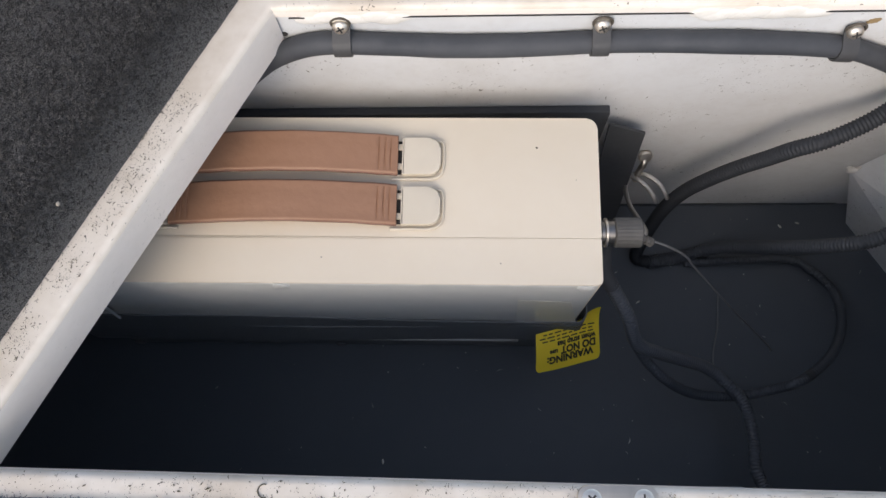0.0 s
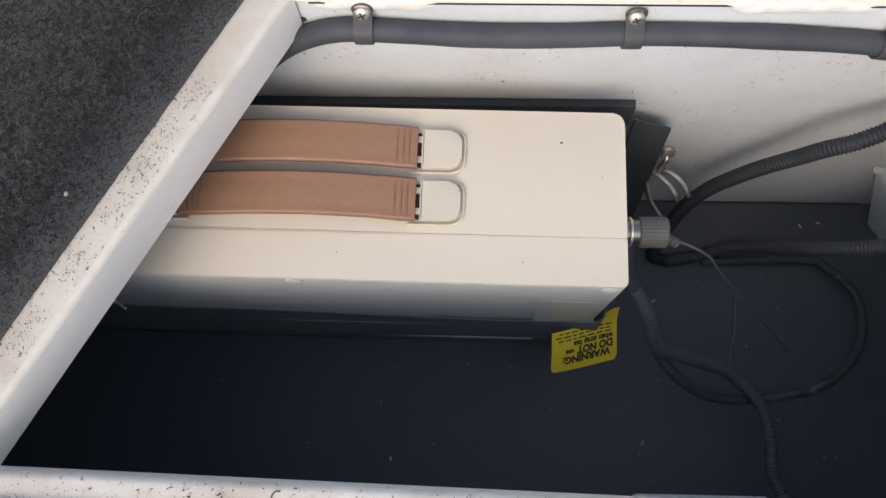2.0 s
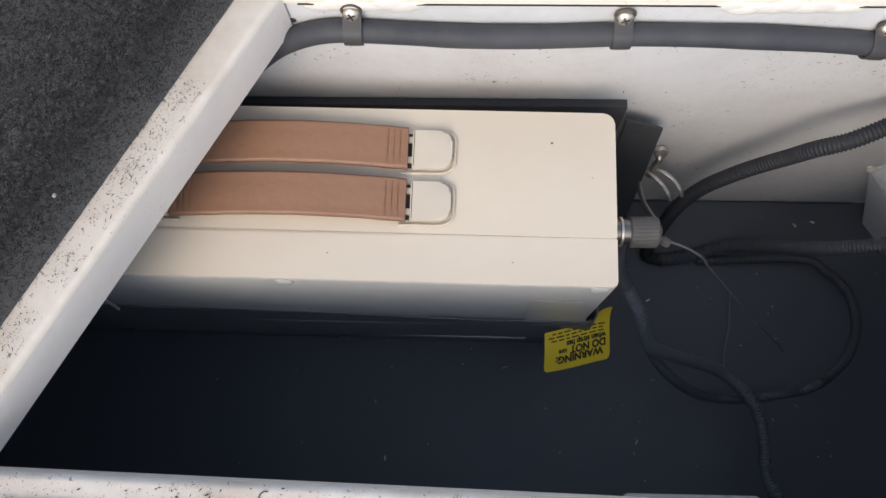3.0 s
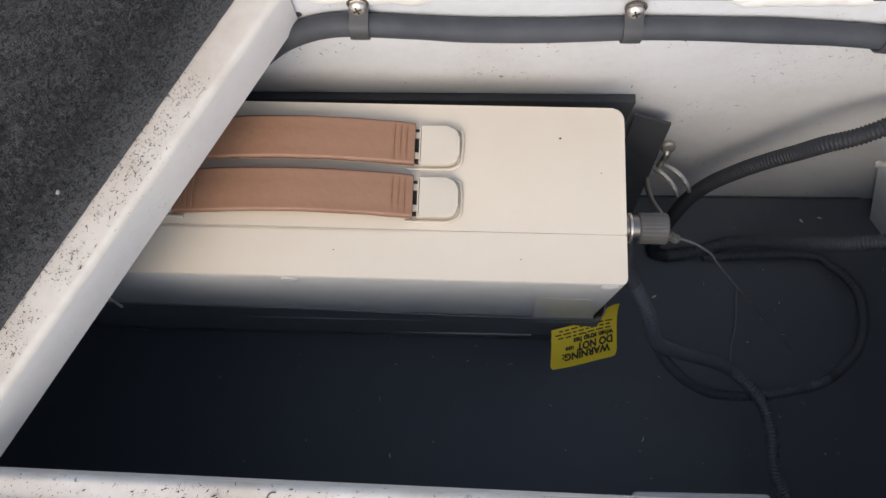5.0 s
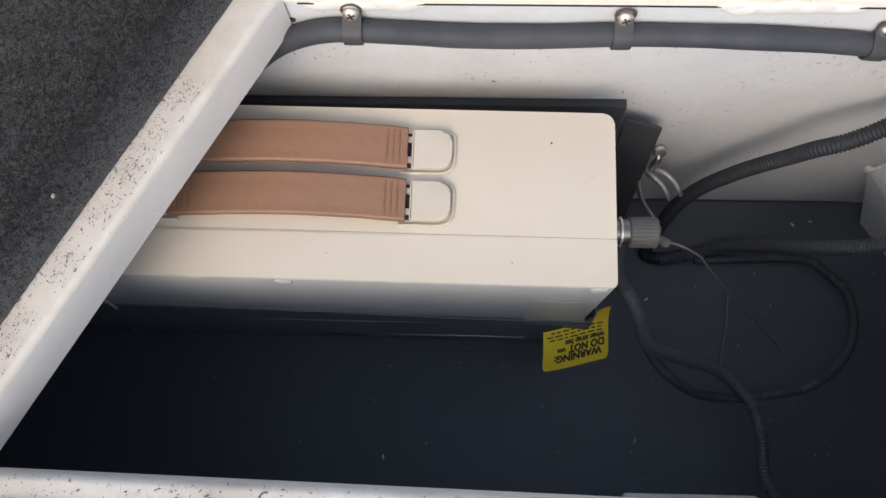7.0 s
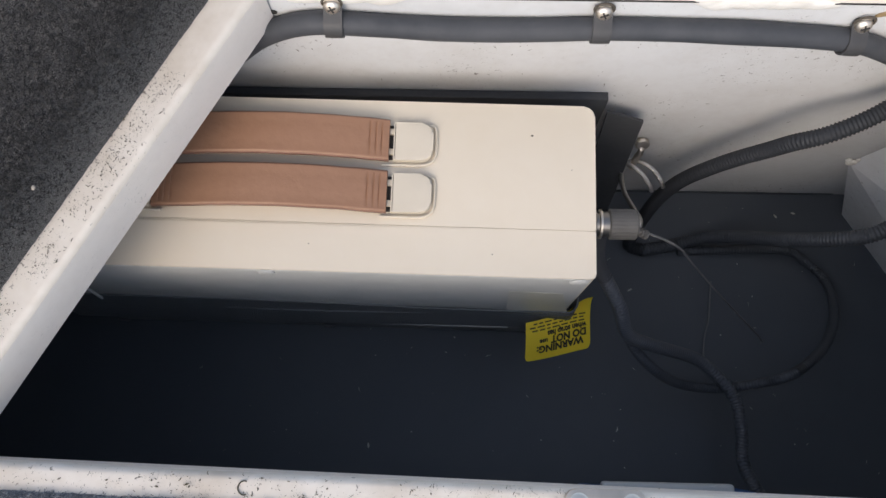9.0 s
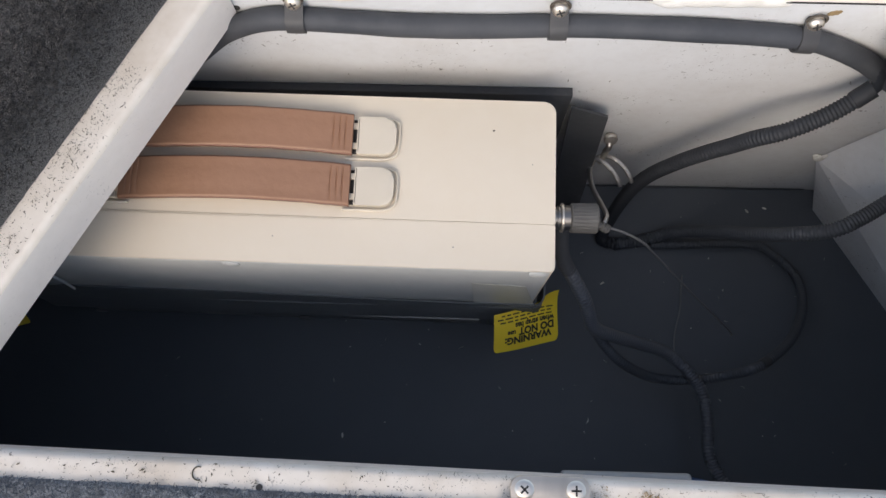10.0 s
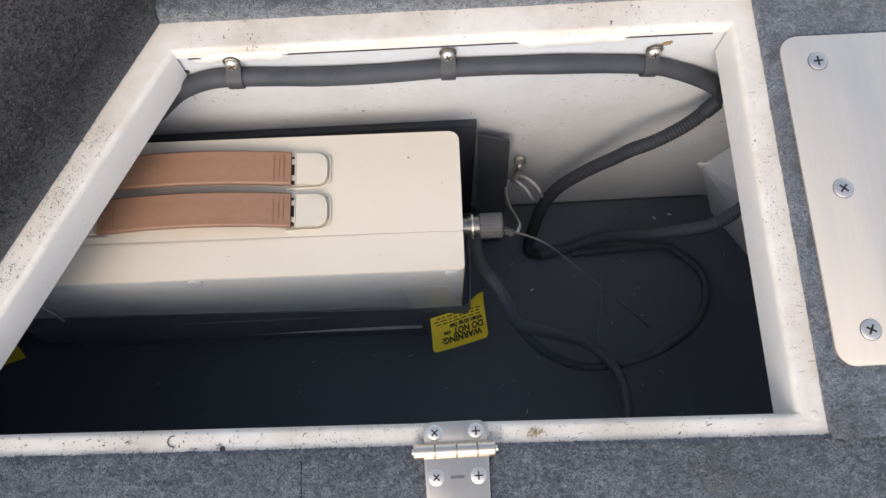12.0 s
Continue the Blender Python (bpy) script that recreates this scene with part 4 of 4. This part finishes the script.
# ---------------------------------------------------------------- loose dirt
def flecks(name, count, place, lo, hi, mat, label, seed, wide=0.3, along=None):
    """Many small bent slivers; place(rng) gives a spot and its up direction along z."""
    rng = random.Random(seed)
    bm = bmesh.new()
    for _ in range(count):
        p = place(rng)
        if p is None:
            continue
        L = lo + (hi - lo) * rng.random() ** 5
        a, bend = rng.uniform(0, 6.283), rng.uniform(-1.2, 1.2)
        if along is not None:
            a, bend = along + rng.gauss(0, 0.12), rng.gauss(0, 0.15)
        w = min(L * rng.uniform(0.3, 0.9), rng.uniform(0.00018, 0.00045) * wide / 0.3)
        left, right = [], []
        for k in range(5):
            u = k / 4 - 0.5
            c = Vector((p[0] + math.cos(a + bend * u) * L * u, p[1] + math.sin(a + bend * u) * L * u, p[2] + 0.0002))
            n = Vector((-math.sin(a + bend * u), math.cos(a + bend * u), 0)) * w * (1 - 1.7 * abs(u)) * 0.5
            left.append(bm.verts.new(c + n))
            right.append(bm.verts.new(c - n + Vector((0, 0, 0.0002))))
        for k in range(4):
            bm.faces.new((left[k], left[k + 1], right[k + 1], right[k]))
    return tagged(mesh_ob(name, bm, mat), label, "dirt", "", "stuff")


def on_side(side, t0, t1, s0, s1, bias=1.0):
    i = ORDER.index(side)
    a0, b0 = meet(ORDER[i - 1], side, 0, 0), meet(side, ORDER[(i + 1) % 4], 0, 0)
    n = SIDES[side][1]

    def spot(rng):
        t = t0 + (t1 - t0) * rng.random() ** bias
        p = a0.lerp(b0, t) + n * rng.uniform(s0, s1)
        if noise.noise(Vector((p.x * 60, p.y * 60, 7))) < rng.uniform(-0.45, 0.25):
            return None
        return (p.x, p.y, 0.0004)
    return spot


flecks("dirt_flecks", 1700, on_side("left", 0.22, 1.0, 0.004, 0.0195), 0.00022, 0.0026, M_DIRT, "dark dry plant flecks scattered on the ledge", 1)
flecks("dirt_flecks", 1300, on_side("left", 0.22, 0.9, 0.009, 0.0200), 0.0002, 0.0014, M_DIRT, "fine dark grit along the carpet side of the ledge", 17, 0.4)
flecks("dirt_flecks", 1000, on_side("front", 0.02, 0.62, 0.001, 0.0125), 0.0003, 0.0022, M_DIRT, "dark dry plant flecks scattered on the ledge", 2)
flecks("dirt_flecks", 45, on_side("front", 0.12, 0.62, 0.002, 0.0115), 0.0012, 0.0034, M_DIRT, "larger curled plant scraps on the front ledge", 61, 0.75)
flecks("dirt_flecks", 260, on_side("front", 0.5, 1.0, 0.001, 0.0125), 0.0003, 0.0018, M_DIRT, "brown dirt flecks on the front ledge", 3)
flecks("dirt_flecks", 600, on_side("right", 0.05, 0.95, 0.002, 0.0150), 0.0002, 0.0016, M_DIRT, "brown dirt flecks on the ledge", 5)
flecks("ledge_scuffs", 170, on_side("right", 0.03, 0.97, 0.006, 0.0155), 0.0008, 0.0060, M_SCUFF, "brown scuffs worn across the ledge", 41, 0.32, 0.0)
flecks("ledge_scuffs", 70, on_side("front", 0.66, 0.99, 0.002, 0.0120), 0.0008, 0.0045, M_SCUFF, "brown scuffs along the front ledge", 42, 0.32, 0.0)
flecks("dirt_flecks", 260, on_side("back", 0.02, 0.98, 0.004, 0.0210), 0.0002, 0.0014, M_DIRT, "brown dirt flecks on the back ledge", 7)
flecks("pale_chips", 26, lambda r: (r.uniform(-0.26, 0.30), r.uniform(0.0, 0.24), FLOOR_Z + 0.0004), 0.0016, 0.0070, M_CHIP, "pale dust chips scattered on the black floor", 16, 0.75)
flecks("pale_chips", 90, lambda r: (r.uniform(-0.30, 0.32), r.uniform(0.0, 0.25), FLOOR_Z + 0.0004), 0.0006, 0.0060, M_CHIP, "pale dust chips scattered on the black floor", 6, 0.3)
for x, y in ((-0.133, 0.017), (0.245, 0.237), (0.105, 0.163), (0.262, 0.240)):
    bm = bmesh.new()
    bmesh.ops.create_icosphere(bm, subdivisions=2, radius=0.0016, matrix=Matrix.Translation((x, y, FLOOR_Z + 0.0007)) @ pose(0, 0, 0, 0, 0, 50 * x * 40) @ Matrix.Diagonal((1.5, 0.6, 0.5, 1)))
    for v in bm.verts:
        v.co += Vector((0.0004 * noise.noise(v.co * 900), 0.0004 * noise.noise(v.co * 800), 0))
    tagged(mesh_ob("paint_chip", bm, M_CHIP), "pale flake of paint on the black floor", "paint chip", "flakes on the floor")

# marks on the front ledge
bm = tube([(-0.1530 + 0.0029 * math.cos(radians(a)), 0.0030 + 0.0031 * math.sin(radians(a)), 0.0006) for a in range(70, 301, 20)], 0.00032, 6, 0.001)
tagged(mesh_ob("scratch_mark", bm, M_DIRT), "dark curved scratch in the white ledge paint", "scratch")
for x, y, r, mt, lb in ((-0.1240, -0.0025, 0.0016, M_DARK, "dark round screw hole in the white ledge"),):
    tagged(mesh_ob("screw_hole", lathe([(r, -0.0005), (r, 0.0006), (r * 0.6, 0.0006)], pose(x, y, 0), 18), mt), lb, "hole")
flecks("rust_spot", 90, lambda r: (0.058 + r.gauss(0, 0.0022), -0.002 + r.gauss(0, 0.0016), 0.0004), 0.0006, 0.0022, M_RUST, "brown rust spot on the front ledge", 8, 0.6)
flecks("rust_spot", 90, lambda r: (0.037 + r.gauss(0, 0.003), -0.002 + r.gauss(0, 0.003), 0.0004), 0.0004, 0.0012, M_RUST, "brown rust speckle beside the hinge", 9, 0.6)
tagged(mesh_ob("rivet_hole", lathe([(0.0022, 0), (0.0022, 0.0004), (0.0010, 0.0004)], pose(-0.1638, 0.2597, -0.0280, 90, 0, 0), 18), M_DARK), "dark drilled hole in the wall at the ledge corner", "hole")

# ---------------------------------------------------------------- carpet fibres
def fibre_mat(name, dark, light):
    m, n, l, b = material(name, 0.9, 0, 0.2)
    geo = n.new("ShaderNodeNewGeometry")
    l.new(ramp(n, l, geo.outputs["Random Per Island"], [(0.0, dark), (0.75, dark), (1.0, light)]), b.inputs["Base Color"])
    return m


M_FIB_DARK = fibre_mat("dark_carpet_fibre", (0.026, 0.0255, 0.0255), (0.085, 0.083, 0.080))
M_FIB_GREY = fibre_mat("blue_grey_fibre", (0.10, 0.113, 0.132), (0.27, 0.29, 0.31))


def fibres(name, count, a, b, away, width, z, edge, mat, label, seed, length=(0.0012, 0.0032), r=0.00011):
    """Short curled fibres lying in the pile of a carpet."""
    rs = np.random.RandomState(seed)
    a, b, away = (np.array((*Vector(v)[:2],)) for v in (a, b, away))
    along = b - a
    d = along / np.linalg.norm(along)
    shear = abs(d[0] * away[1] - d[1] * away[0])
    u, v = rs.rand(count), rs.rand(count) ** 1.3 * width
    p = a + along * u[:, None] + away * v[:, None]
    k = np.minimum(v * shear / edge, 1.0)
    zz = z * np.sqrt(np.maximum(0, 1 - (1 - k) ** 2)) + 0.0004 + rs.rand(count) * 0.0011
    ang, L = rs.rand(count) * 2 * np.pi, length[0] + (length[1] - length[0]) * rs.rand(count) ** 2
    bend = (rs.rand(count) - 0.5) * 3.0
    verts, faces = np.zeros((count, 8, 3)), []
    for i in range(4):
        t = i / 3 - 0.5
        h = ang + bend * t
        c = p + np.stack([np.cos(h), np.sin(h)], 1) * (L * t)[:, None]
        w = np.stack([-np.sin(h), np.cos(h)], 1) * r
        lift = (0.0005 * (1 - 4 * t * t)) + (rs.rand(count) - 0.5) * 0.0003
        verts[:, 2 * i, :2], verts[:, 2 * i + 1, :2] = c + w, c - w
        verts[:, 2 * i, 2] = zz + lift + r
        verts[:, 2 * i + 1, 2] = zz + lift - r
    base = np.arange(count)[:, None] * 8
    quads = np.concatenate([base + np.array([2 * i, 2 * i + 2, 2 * i + 3, 2 * i + 1]) for i in range(3)])
    me = bpy.data.meshes.new(name)
    me.from_pydata(verts.reshape(-1, 3).tolist(), [], quads.tolist())
    me.materials.append(mat)
    return tagged(new(name, me), label, "carpet pile", "", "stuff")


fibres("carpet_pile", 95000, corner, corner + dl * 0.42, (0, 1), 0.36, LIFT, 0.012, M_FIB_DARK, "curled dark carpet fibres", 11)
fibres("carpet_pile", 30000, (corner.x, 0.2810), (0.50, 0.2810), (0, 1), 0.05, 0.011, 0.006, M_FIB_GREY, "curled blue-grey carpet fibres", 12)
fibres("carpet_pile", 20000, (0.2290, -0.0150), (0.2290, 0.2805), (1, 0), 0.16, 0.0065, 0.006, M_FIB_GREY, "curled blue-grey carpet fibres", 13)
fibres("carpet_pile", 52000, (-0.42, fl(-0.42)), (0.42, fl(0.42)), (0, -1), 0.09, 0.0020, 0.004, M_FIB_GREY, "curled blue-grey carpet fibres", 14, (0.0014, 0.0036), 0.00012)


def on_wall(r):
    return (r.uniform(-0.19, 0.26), WALL_Y - 0.0004, -0.035 - 0.2 * r.random() ** 1.5)


bm = bmesh.new()
rng = random.Random(21)
for _ in range(240):
    x, y, z = on_wall(rng)
    if noise.noise(Vector((x * 25, 3, z * 25))) < 0.05:
        continue
    L, w = 0.0004 + 0.0030 * rng.random() ** 5, rng.uniform(0.00015, 0.0004)
    a = rng.gauss(1.57, 0.7)
    u, n = Vector((math.cos(a), 0, math.sin(a))) * L, Vector((-math.sin(a), 0, math.cos(a))) * w
    c = Vector((x, y, z))
    bm.faces.new([bm.verts.new(q) for q in (c - u, c + n, c + u, c - n)])
tagged(mesh_ob("wall_flecks", bm, M_DIRT), "dark splash marks on the white locker wall", "dirt", "", "stuff")

# tiny dark specks on the case lid
for x, y, r in ((-0.0118, 0.2105, 0.0009), (-0.1470, 0.1390, 0.0005), (-0.0360, 0.1345, 0.0005), (0.0125, 0.1885, 0.0004)):
    bm = bmesh.new()
    bmesh.ops.create_icosphere(bm, subdivisions=1, radius=r, matrix=Matrix.Translation((x, y, ZT + 0.0001)) @ Matrix.Diagonal((1, 0.8, 0.3, 1)))
    tagged(mesh_ob("dirt_speck", bm, M_DIRT), "tiny dark dirt speck on the cream lid", "speck", "specks on the lid")
# pale crumb on the darker carpet
bm = bmesh.new()
bmesh.ops.create_icosphere(bm, subdivisions=2, radius=0.0010, matrix=Matrix.Translation((-0.2530, 0.1355, LIFT + 0.0012)) @ Matrix.Diagonal((1, 1.3, 0.7, 1)))
tagged(mesh_ob("crumb", bm, M_CRUMB), "pale crumb caught in the darker carpet", "crumb")

# lump of sealant at the corner of the hull panel
bm = bmesh.new()
rng = random.Random(31)
for _ in range(14):
    bmesh.ops.create_icosphere(bm, subdivisions=2, radius=rng.uniform(0.002, 0.0045), matrix=Matrix.Translation((0.2740 + rng.gauss(0, 0.004), 0.2580, -0.2580 + rng.gauss(0, 0.003))) @ Matrix.Diagonal((1, 0.5, 1, 1)))
setting("trim", bm, M_SEAL, "lump of white sealant at the top of the hull panel", "sealant")
